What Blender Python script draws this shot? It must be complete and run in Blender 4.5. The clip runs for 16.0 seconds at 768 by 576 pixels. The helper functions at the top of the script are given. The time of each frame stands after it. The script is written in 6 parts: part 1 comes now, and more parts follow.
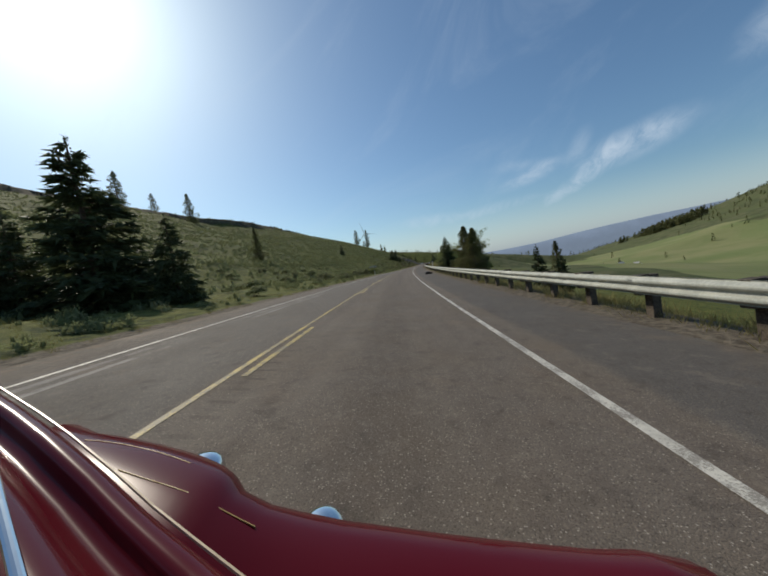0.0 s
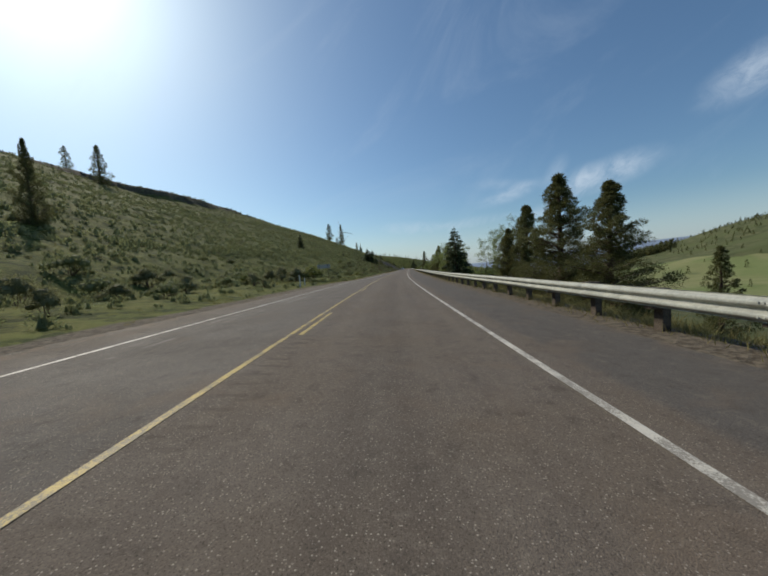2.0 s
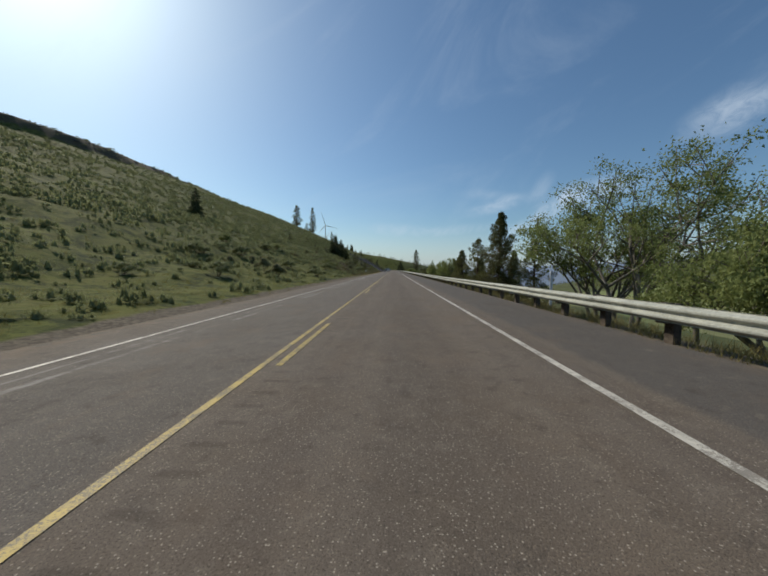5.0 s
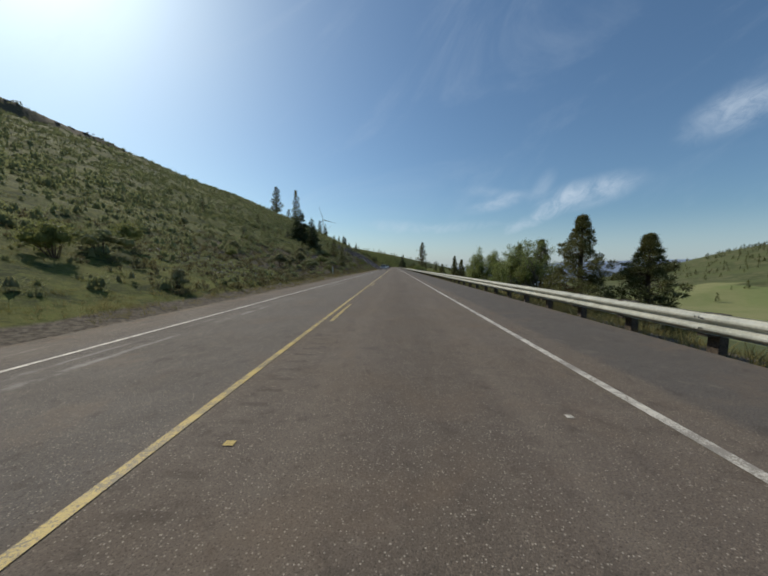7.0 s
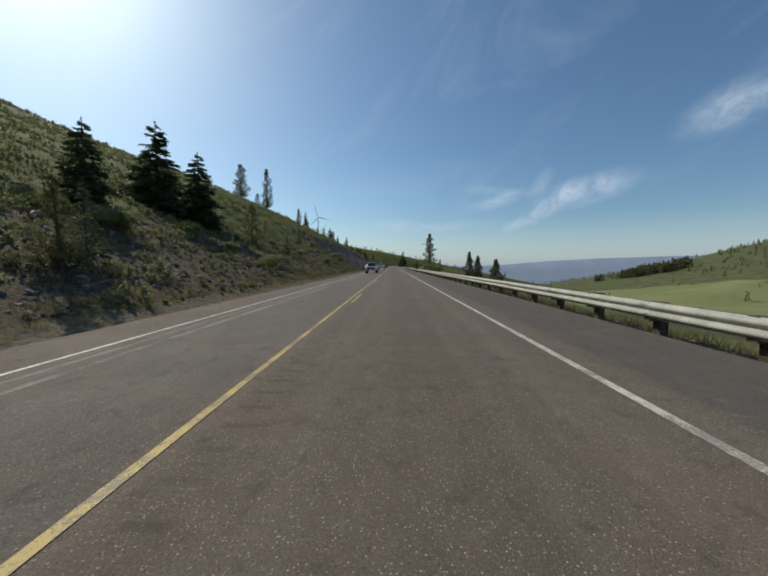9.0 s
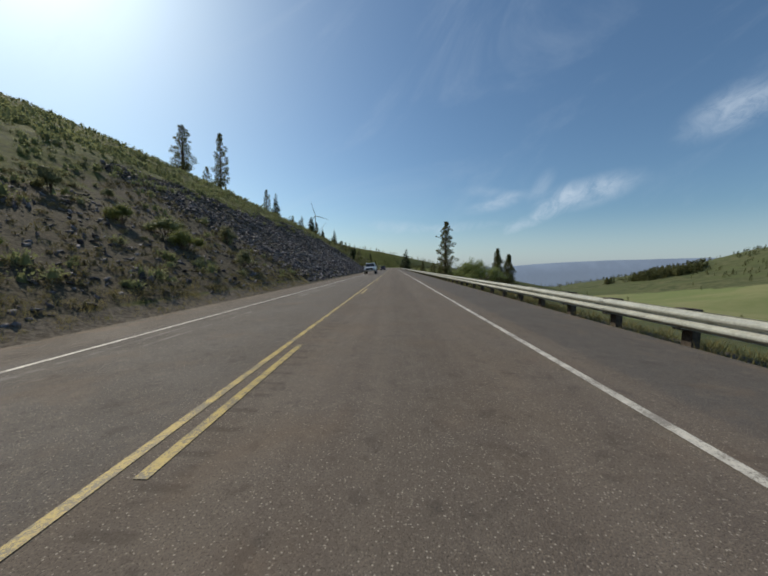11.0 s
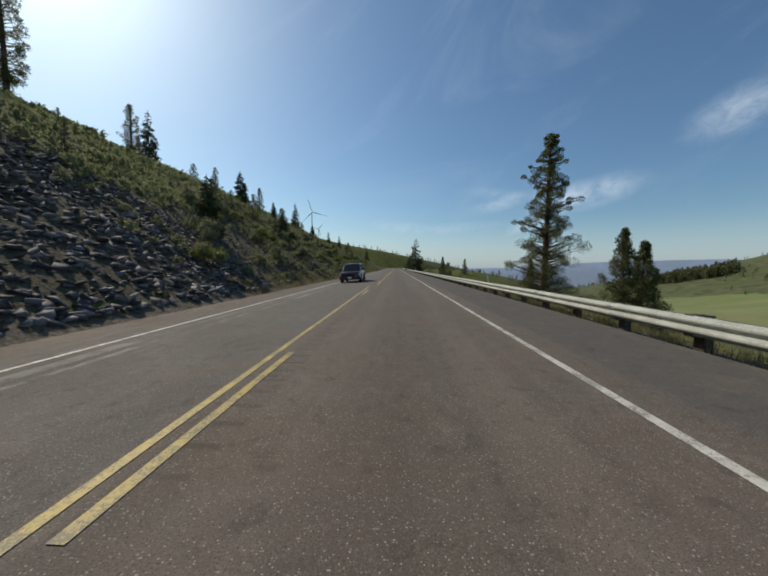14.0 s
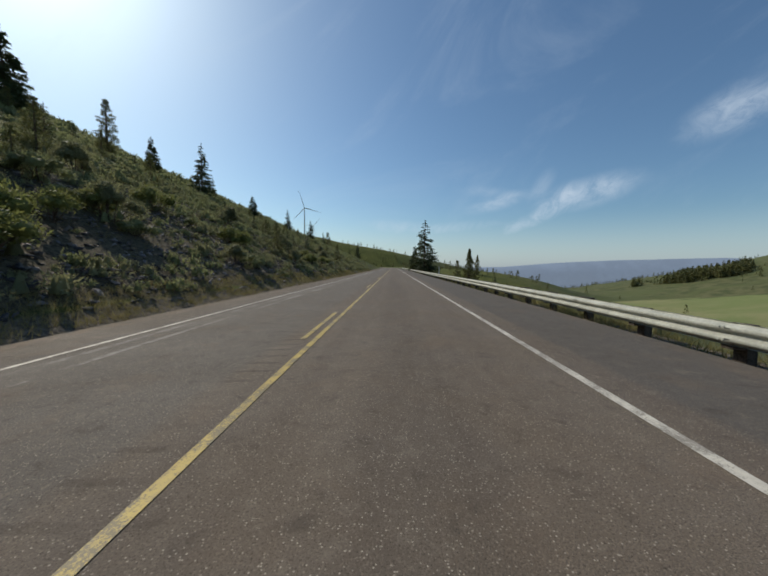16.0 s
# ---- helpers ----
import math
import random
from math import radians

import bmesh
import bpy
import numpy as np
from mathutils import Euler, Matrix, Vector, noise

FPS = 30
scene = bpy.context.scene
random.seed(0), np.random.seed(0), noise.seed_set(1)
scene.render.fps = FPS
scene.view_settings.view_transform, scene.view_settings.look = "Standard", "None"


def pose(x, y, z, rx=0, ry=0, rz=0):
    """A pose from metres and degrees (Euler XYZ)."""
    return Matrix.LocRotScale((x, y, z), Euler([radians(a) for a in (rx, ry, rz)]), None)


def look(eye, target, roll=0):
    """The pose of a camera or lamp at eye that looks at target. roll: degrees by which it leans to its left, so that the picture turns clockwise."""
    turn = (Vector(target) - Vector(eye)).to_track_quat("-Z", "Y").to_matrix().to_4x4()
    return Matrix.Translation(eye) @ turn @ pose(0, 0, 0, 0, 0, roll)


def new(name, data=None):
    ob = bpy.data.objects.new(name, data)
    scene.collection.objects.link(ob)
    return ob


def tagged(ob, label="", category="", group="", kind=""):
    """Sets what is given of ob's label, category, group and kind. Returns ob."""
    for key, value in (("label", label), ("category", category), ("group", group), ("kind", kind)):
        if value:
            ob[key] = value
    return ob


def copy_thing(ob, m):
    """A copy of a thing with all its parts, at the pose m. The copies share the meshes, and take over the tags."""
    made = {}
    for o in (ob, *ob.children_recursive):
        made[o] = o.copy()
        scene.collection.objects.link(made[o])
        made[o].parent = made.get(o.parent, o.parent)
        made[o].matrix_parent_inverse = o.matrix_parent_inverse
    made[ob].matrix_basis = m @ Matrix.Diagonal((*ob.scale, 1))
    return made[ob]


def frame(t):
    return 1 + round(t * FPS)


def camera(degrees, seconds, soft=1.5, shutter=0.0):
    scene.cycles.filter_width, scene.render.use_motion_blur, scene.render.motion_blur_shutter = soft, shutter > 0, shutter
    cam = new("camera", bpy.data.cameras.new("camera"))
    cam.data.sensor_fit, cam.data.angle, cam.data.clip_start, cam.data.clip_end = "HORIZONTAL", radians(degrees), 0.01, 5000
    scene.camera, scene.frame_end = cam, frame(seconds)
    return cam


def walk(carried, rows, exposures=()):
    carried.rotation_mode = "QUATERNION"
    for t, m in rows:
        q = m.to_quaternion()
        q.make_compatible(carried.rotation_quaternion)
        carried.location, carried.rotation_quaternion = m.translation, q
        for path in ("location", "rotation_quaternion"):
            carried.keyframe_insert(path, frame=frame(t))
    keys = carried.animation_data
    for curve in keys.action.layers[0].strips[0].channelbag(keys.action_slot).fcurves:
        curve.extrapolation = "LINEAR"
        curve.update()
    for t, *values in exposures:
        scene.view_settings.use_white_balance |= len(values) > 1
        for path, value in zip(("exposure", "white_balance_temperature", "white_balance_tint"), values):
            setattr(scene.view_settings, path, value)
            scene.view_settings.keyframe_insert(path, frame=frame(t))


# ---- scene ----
cam = camera(102.4, 16.0, soft=1.9)
PATH = [
    (0.00, pose(0.571, 0.000, 1.121, 86.603, 9.793, 9.156)),
    (0.50, pose(-1.153, 13.904, 1.136, 86.778, 7.882, 7.981)),
    (1.00, pose(-2.548, 27.830, 1.138, 86.594, 7.689, 6.519)),
    (1.50, pose(-3.858, 41.775, 1.153, 87.022, 5.701, 5.640)),
    (2.00, pose(-5.022, 55.735, 1.168, 86.633, 4.444, 4.737)),
    (2.50, pose(-5.982, 69.709, 1.178, 86.310, 4.102, 4.118)),
    (3.00, pose(-6.752, 83.694, 1.185, 86.363, 5.106, 3.019)),
    (3.50, pose(-7.288, 97.687, 1.190, 86.211, 3.389, 2.135)),
    (4.00, pose(-7.590, 111.684, 1.191, 86.602, 0.561, 1.459)),
    (6.50, pose(-7.620, 181.684, 1.190, 86.281, -0.520, 1.850)),
    (7.00, pose(-7.676, 195.684, 1.190, 85.990, -0.600, 1.860)),
    (7.50, pose(-7.612, 209.684, 1.190, 86.121, 0.109, 1.824)),
    (8.00, pose(-7.719, 223.684, 1.190, 85.882, -0.388, 1.601)),
    (8.50, pose(-7.674, 237.684, 1.190, 86.094, -0.199, 1.779)),
    (9.00, pose(-7.712, 251.684, 1.190, 85.832, -0.111, 1.641)),
    (9.50, pose(-7.748, 265.684, 1.190, 85.824, -0.761, 1.607)),
    (10.00, pose(-7.692, 279.684, 1.190, 85.934, -0.176, 1.623)),
    (12.50, pose(-7.547, 349.684, 1.190, 86.170, -0.715, 2.012)),
    (13.00, pose(-7.501, 363.684, 1.190, 86.293, -0.184, 2.149)),
    (13.50, pose(-7.509, 377.684, 1.190, 86.374, -0.047, 2.279)),
    (14.00, pose(-7.588, 391.684, 1.190, 86.139, -0.580, 2.220)),
    (14.50, pose(-7.600, 405.684, 1.190, 86.170, -0.394, 2.151)),
    (15.00, pose(-7.566, 419.684, 1.190, 85.963, 0.101, 1.961)),
    (15.50, pose(-7.595, 433.684, 1.190, 86.075, -0.211, 1.841)),
    (16.00, pose(-7.562, 447.684, 1.190, 85.974, -0.535, 1.749)),
]
walk(cam, PATH)


# ---- world, sun ----
SUN_AZ, SUN_EL = radians(-51), radians(40)      # azimuth from +y, negative to the left
SUN_DIR = Vector((math.sin(SUN_AZ) * math.cos(SUN_EL), math.cos(SUN_AZ) * math.cos(SUN_EL), math.sin(SUN_EL)))

world = bpy.data.worlds.new("World")
scene.world = world
world.use_nodes = True


def node(tree, kind, **values):
    n = tree.nodes.new(kind)
    for key, value in values.items():
        if key in n.inputs:
            n.inputs[key].default_value = value
    return n


def math_node(tree, op, a, b=None, clamp=False):
    n = tree.nodes.new("ShaderNodeMath")
    n.operation, n.use_clamp = op, clamp
    for i, v in enumerate((a, b)):
        if v is None:
            continue
        if isinstance(v, (int, float)):
            n.inputs[i].default_value = v
        else:
            tree.links.new(v, n.inputs[i])
    return n.outputs[0]


def remap(tree, value, a, b, lo=0.0, hi=1.0):
    n = tree.nodes.new("ShaderNodeMapRange")
    n.interpolation_type = "SMOOTHSTEP"
    n.inputs[1].default_value, n.inputs[2].default_value = a, b
    n.inputs[3].default_value, n.inputs[4].default_value = lo, hi
    tree.links.new(value, n.inputs[0])
    return n.outputs[0]


def mix(tree, fac, a, b):
    n = tree.nodes.new("ShaderNodeMix")
    n.data_type = "RGBA"
    for socket, v in ((n.inputs[0], fac), (n.inputs[6], a), (n.inputs[7], b)):
        if isinstance(v, (int, float)):
            socket.default_value = v
        elif isinstance(v, tuple):
            socket.default_value = (*v[:3], 1)
        else:
            tree.links.new(v, socket)
    return n.outputs[2]


# thin high cloud: middle (x / y, z / y), half sizes, turn, strength
CLOUDS = (
    (0.62, 0.240, 0.17, 0.048, 17, 0.62),
    (0.50, 0.200, 0.10, 0.040, 42, 0.50),
    (0.46, 0.250, 0.07, 0.030, 60, 0.22),
    (0.41, 0.138, 0.11, 0.024, 26, 0.42),
    (0.33, 0.205, 0.11, 0.026, 16, 0.42),
    (0.30, 0.235, 0.10, 0.020, -4, 0.20),
    (1.04, 0.490, 0.20, 0.070, 26, 0.55),
    (1.30, 0.600, 0.18, 0.06, 30, 0.40),
    (0.22, 0.125, 0.16, 0.022, 4, 0.30),
    (0.02, 0.125, 0.17, 0.024, -3, 0.30),
    (0.01, 0.06, 0.22, 0.05, 0, 0.30),
    (1.05, 0.085, 0.30, 0.010, 3, 0.35),
)


def make_sky():
    t = world.node_tree
    t.nodes.clear()
    sky = t.nodes.new("ShaderNodeTexSky")
    sky.sky_type, sky.sun_disc = "NISHITA", False
    sky.sun_elevation, sky.sun_rotation = SUN_EL, SUN_AZ
    sky.altitude, sky.air_density, sky.dust_density, sky.ozone_density = 500, 1.1, 1.7, 2.0
    co = t.nodes.new("ShaderNodeTexCoord")
    sep = t.nodes.new("ShaderNodeSeparateXYZ")
    t.links.new(co.outputs["Generated"], sep.inputs[0])
    ahead = math_node(t, "MAXIMUM", sep.outputs[1], 0.05)
    flat = t.nodes.new("ShaderNodeCombineXYZ")
    t.links.new(math_node(t, "DIVIDE", sep.outputs[0], ahead), flat.inputs[0])
    t.links.new(math_node(t, "DIVIDE", sep.outputs[2], ahead), flat.inputs[1])

    def wisps(scale, stretch, turn, detail, seed):
        m = t.nodes.new("ShaderNodeMapping")
        m.vector_type = "TEXTURE"
        m.inputs["Rotation"].default_value = (0, 0, radians(turn))
        m.inputs["Scale"].default_value = (stretch / scale, 1 / scale, 1)
        m.inputs["Location"].default_value = (seed, seed * 0.7, 0)
        t.links.new(flat.outputs[0], m.inputs[0])
        n = node(t, "ShaderNodeTexNoise", Scale=1.0, Detail=detail, Roughness=0.64, Distortion=1.4)
        t.links.new(m.outputs[0], n.inputs["Vector"])
        return n.outputs[0]

    def patch(cu, cv, ru, rv, turn):
        m = t.nodes.new("ShaderNodeMapping")
        m.vector_type = "TEXTURE"
        m.inputs["Location"].default_value = (cu, cv, 0)
        m.inputs["Rotation"].default_value = (0, 0, radians(turn))
        m.inputs["Scale"].default_value = (ru, rv, 1)
        t.links.new(flat.outputs[0], m.inputs[0])
        length = t.nodes.new("ShaderNodeVectorMath")
        length.operation = "LENGTH"
        t.links.new(m.outputs[0], length.inputs[0])
        return remap(t, length.outputs["Value"], 1.25, 0.1)

    streak = remap(t, wisps(15.0, 1.9, 30, 12, 1.7), 0.20, 0.72)
    veil = remap(t, wisps(2.2, 2.5, 38, 6, 4.2), 0.50, 0.80, 0.0, 0.13)
    cloud = veil
    for cu, cv, ru, rv, turn, amount in CLOUDS:
        p = math_node(t, "MULTIPLY", math_node(t, "MULTIPLY", patch(cu, cv, ru, rv, turn), streak), amount)
        cloud = math_node(t, "ADD", cloud, p, True)
    cloud = math_node(t, "MULTIPLY", cloud, remap(t, sep.outputs[1], 0.05, 0.2))
    haze = remap(t, sep.outputs[2], 0.16, 0.0, 0.0, 0.42)
    cloud = math_node(t, "MAXIMUM", cloud, haze)
    clear = t.nodes.new("ShaderNodeMix")
    clear.data_type, clear.blend_type = "RGBA", "MULTIPLY"
    clear.inputs[0].default_value, clear.inputs[7].default_value = 1.0, (0.800, 1.0, 1.085, 1)
    t.links.new(sky.outputs[0], clear.inputs[6])
    tint = mix(t, cloud, clear.outputs[2], (6.6, 7.7, 8.9))
    out = node(t, "ShaderNodeBackground", Strength=0.090)
    t.links.new(tint, out.inputs[0])
    t.links.new(out.outputs[0], t.nodes.new("ShaderNodeOutputWorld").inputs[0])


make_sky()

sun = new("sun", bpy.data.lights.new("sun", "SUN"))
sun.data.energy, sun.data.angle, sun.data.color = 3.4, radians(0.53), (1.0, 0.905, 0.755)
sun.matrix_world = look(SUN_DIR * 50, (0, 0, 0))

# ---- plan ----
YELLOW, WHITE_R, WHITE_L = -1.60, 2.08, -5.03   # lateral places of the lines from the driving line
EDGE_L, EDGE_R, RAIL = -7.0, 4.5, 5.15


def smooth(a, b, v):
    v = np.clip((v - a) / (b - a), 0, 1)
    return v * v * (3 - 2 * v)


# the driving line: a right-hand curve that straightens out, far on a bend to the left
_t = np.arange(-4.0, 5.0, 0.01)
_h = np.radians(np.where(_t < 4.4, 7.1 * (1 - _t / 4.4), 0.0))
_y = np.cumsum(28.0 * np.cos(_h) * 0.01)
_x = np.cumsum(-28.0 * np.sin(_h) * 0.01)
_o = int(np.argmin(abs(_t)))
_x, _y = _x - _x[_o], _y - _y[_o]
X_END = float(_x[-1])


def centre(y):
    y = np.asarray(y, float)
    far = np.clip(y - 640, 0, 260)
    return np.where(y < _y[-1], np.interp(y, _y, _x), X_END) - far * far / 900.0


def bank(y):
    return np.interp(y, BANK_Y, BANK_D)


BANK_Y = (-80, 0, 14, 28, 42, 56, 70, 84, 98, 112, 140)
BANK_D = (6.9, 6.9, 6.4, 5.7, 4.7, 3.9, 3.2, 3.0, 2.0, 0.7, 0.0)


CROWN, CROWN_D = 0.056, -1.5                     # the far lane falls away to the left of the centre line


def road_z(y, d):
    return -np.clip(d, -14, 9) * np.tan(np.radians(bank(y))) - CROWN * np.clip(CROWN_D - d, 0, 6.5)


def bumps(x, y, scale, seed):
    """Smooth value noise in about -1..1, for arrays."""
    x, y = x / scale + seed * 17.3, y / scale - seed * 9.1
    ix, iy = np.floor(x), np.floor(y)
    fx, fy = x - ix, y - iy
    fx, fy = fx * fx * (3 - 2 * fx), fy * fy * (3 - 2 * fy)

    def rnd(a, b):
        v = np.sin(a * 127.1 + b * 311.7 + seed * 74.7) * 43758.5453
        return 2 * (v - np.floor(v)) - 1
    return (rnd(ix, iy) * (1 - fx) + rnd(ix + 1, iy) * fx) * (1 - fy) + (rnd(ix, iy + 1) * (1 - fx) + rnd(ix + 1, iy + 1) * fx) * fy


HILL_Y = (-100, 60, 130, 200, 260, 300, 340, 400, 470, 540, 620, 760, 1000, 1600)
HILL_NEAR = (.03, .03, .06, .25, .36, .40, .57, .60, .54, .48, .42, .34, .26, .15)   # slope of the first metres
HILL_FAR = (.36, .37, .37, .375, .385, .39, .395, .40, .42, .42, .38, .32, .24, .12)
HILL_E = (16, 14, 12, 13, 14, 16, 22, 24, 24, 24, 24, 24, 24, 24)
HILL_R = (320, 320, 300, 270, 240, 220, 200, 190, 180, 170, 160, 170, 220, 300)    # how far the slope climbs


SHOULDER = 0.24                                  # how far the verge lies below the shoulder


def ground_z(x, y):
    x, y = np.asarray(x, float), np.asarray(y, float)
    d = x - centre(y)
    z = road_z(y, d)
    # left: verge, cut bank, hillside
    e = np.clip(-7.6 - d, 0, None)
    near, far = np.interp(y, HILL_Y, HILL_NEAR), np.interp(y, HILL_Y, HILL_FAR)
    e1, r = np.interp(y, HILL_Y, HILL_E), np.interp(y, HILL_Y, HILL_R)
    up = near * np.minimum(e, e1) + far * np.clip(np.minimum(e, r) - e1, 0, None)
    crest = np.clip(e - r, 0, None)
    up = up + far * 40 * (1 - np.exp(-crest / 40)) - 0.10 * crest * (crest > 0)
    up = np.maximum(up, -60)
    rim = smooth(120, 220, y) * (1 - smooth(420, 520, y)) + 0.6 * smooth(0, 60, y) * (1 - smooth(120, 220, y))
    up = up + rim * (3.5 + 2.5 * bumps(x, y, 26.0, 8)) * smooth(r - 6, r, e + 6 * bumps(x, y, 40.0, 9))
    rough = smooth(0, 12, e)
    up = up + rough * (0.25 * bumps(x, y, 3.1, 1) + 0.6 * bumps(x, y, 9.0, 2) + smooth(10, 90, e) * (2.2 * bumps(x, y, 34.0, 3) + 3.0 * bumps(x, y, 90.0, 4)))
    z = z - SHOULDER * smooth(4.4, 5.2, d) * smooth(90, 170, y)
    # right: below the guardrail down to the valley
    g = np.clip(d - 6.0, 0, None)
    down = 0.36 * np.minimum(g, 55) + 0.16 * np.clip(np.minimum(g, 420) - 55, 0, None)
    down = down * (1 - 0.97 * smooth(590, 740, y) * (1 - smooth(70, 260, g)) * (1 - smooth(1000, 1350, y)))
    climb = smooth(450, 2000, g) * 275 * (1 - 0.97 * smooth(1300, 2900, y))
    down = down + 0.055 * np.clip(y - 900, 0, 2600) * smooth(100, 500, g)
    down = down + smooth(2, 14, g) * (0.25 * bumps(x, y, 3.7, 5) + smooth(20, 200, g) * (3.0 * bumps(x, y, 70.0, 6) + 5.0 * bumps(x, y, 260.0, 7)) + smooth(900, 1600, g) * 13 * bumps(x, y, 620.0, 12))
    # the far hill that closes the road ahead
    beyond = np.clip(40 - 0.20 * (x + 7) + 4 * bumps(x, y, 130.0, 14), -400, 84)
    beyond = -400 + (beyond + 400) * smooth(820, 1320, y) * (1 - 0.9 * smooth(1500, 2600, y))
    z = z + up - down + climb * smooth(50, 500, g) - 0.05
    return np.where(y > 880, np.maximum(z, beyond - 0.1), z)


# ---- materials ----
SWITCH = 410.7                                   # here the passing zone changes sides


def material(name, rough=0.8, metal=0.0, spec=0.3):
    m = bpy.data.materials.new(name)
    m.use_nodes = True
    t = m.node_tree
    b = t.nodes["Principled BSDF"]
    b.inputs["Roughness"].default_value, b.inputs["Metallic"].default_value = rough, metal
    b.inputs["Specular IOR Level"].default_value = spec
    return m, t, b


def coords(t, space="Object"):
    return t.nodes.new("ShaderNodeTexCoord").outputs[space]


def noise_at(t, vector, scale, detail=5, rough=0.6, distortion=0.0):
    n = node(t, "ShaderNodeTexNoise", Scale=scale, Detail=detail, Roughness=rough, Distortion=distortion)
    if vector is not None:
        t.links.new(vector, n.inputs["Vector"])
    return n.outputs[0]


def relief(t, b, height, strength, distance):
    n = node(t, "ShaderNodeBump", Strength=strength, Distance=distance)
    t.links.new(height, n.inputs["Height"])
    t.links.new(n.outputs[0], b.inputs["Normal"])


def plain(name, dark, light, scale, rough=0.8, metal=0.0, bump=0.3, depth=0.01, fine=8.0, spec=0.3):
    """Two tones mixed by coarse and fine noise, with relief."""
    m, t, b = material(name, rough, metal, spec)
    p = coords(t)
    coarse, grain = noise_at(t, p, scale), noise_at(t, p, scale * fine, 3)
    both = math_node(t, "ADD", math_node(t, "MULTIPLY", coarse, 0.6), math_node(t, "MULTIPLY", grain, 0.4))
    t.links.new(mix(t, remap(t, both, 0.35, 0.65), dark, light), b.inputs["Base Color"])
    relief(t, b, grain, bump, depth)
    return m


def leafy(name, dark, light, rough=0.65, through_light=0.38):
    """Foliage: each clump its own tone, and the sun shines through the leaves."""
    m, t, b = material(name, rough, spec=0.2)
    geo = t.nodes.new("ShaderNodeNewGeometry")
    info = t.nodes.new("ShaderNodeObjectInfo")
    patch = noise_at(t, coords(t), 1.3, 3)
    pick = math_node(t, "ADD", math_node(t, "MULTIPLY", geo.outputs["Random Per Island"], 0.5), math_node(t, "MULTIPLY", info.outputs["Random"], 0.2))
    pick = math_node(t, "ADD", pick, remap(t, patch, 0.35, 0.65, 0.0, 0.3))
    col = mix(t, pick, dark, light)
    t.links.new(col, b.inputs["Base Color"])
    thin = t.nodes.new("ShaderNodeBsdfTranslucent")
    t.links.new(mix(t, 0.35, col, light), thin.inputs[0])
    both = t.nodes.new("ShaderNodeMixShader")
    both.inputs[0].default_value = through_light
    t.links.new(b.outputs[0], both.inputs[1]), t.links.new(thin.outputs[0], both.inputs[2])
    t.links.new(both.outputs[0], t.nodes["Material Output"].inputs[0])
    return m


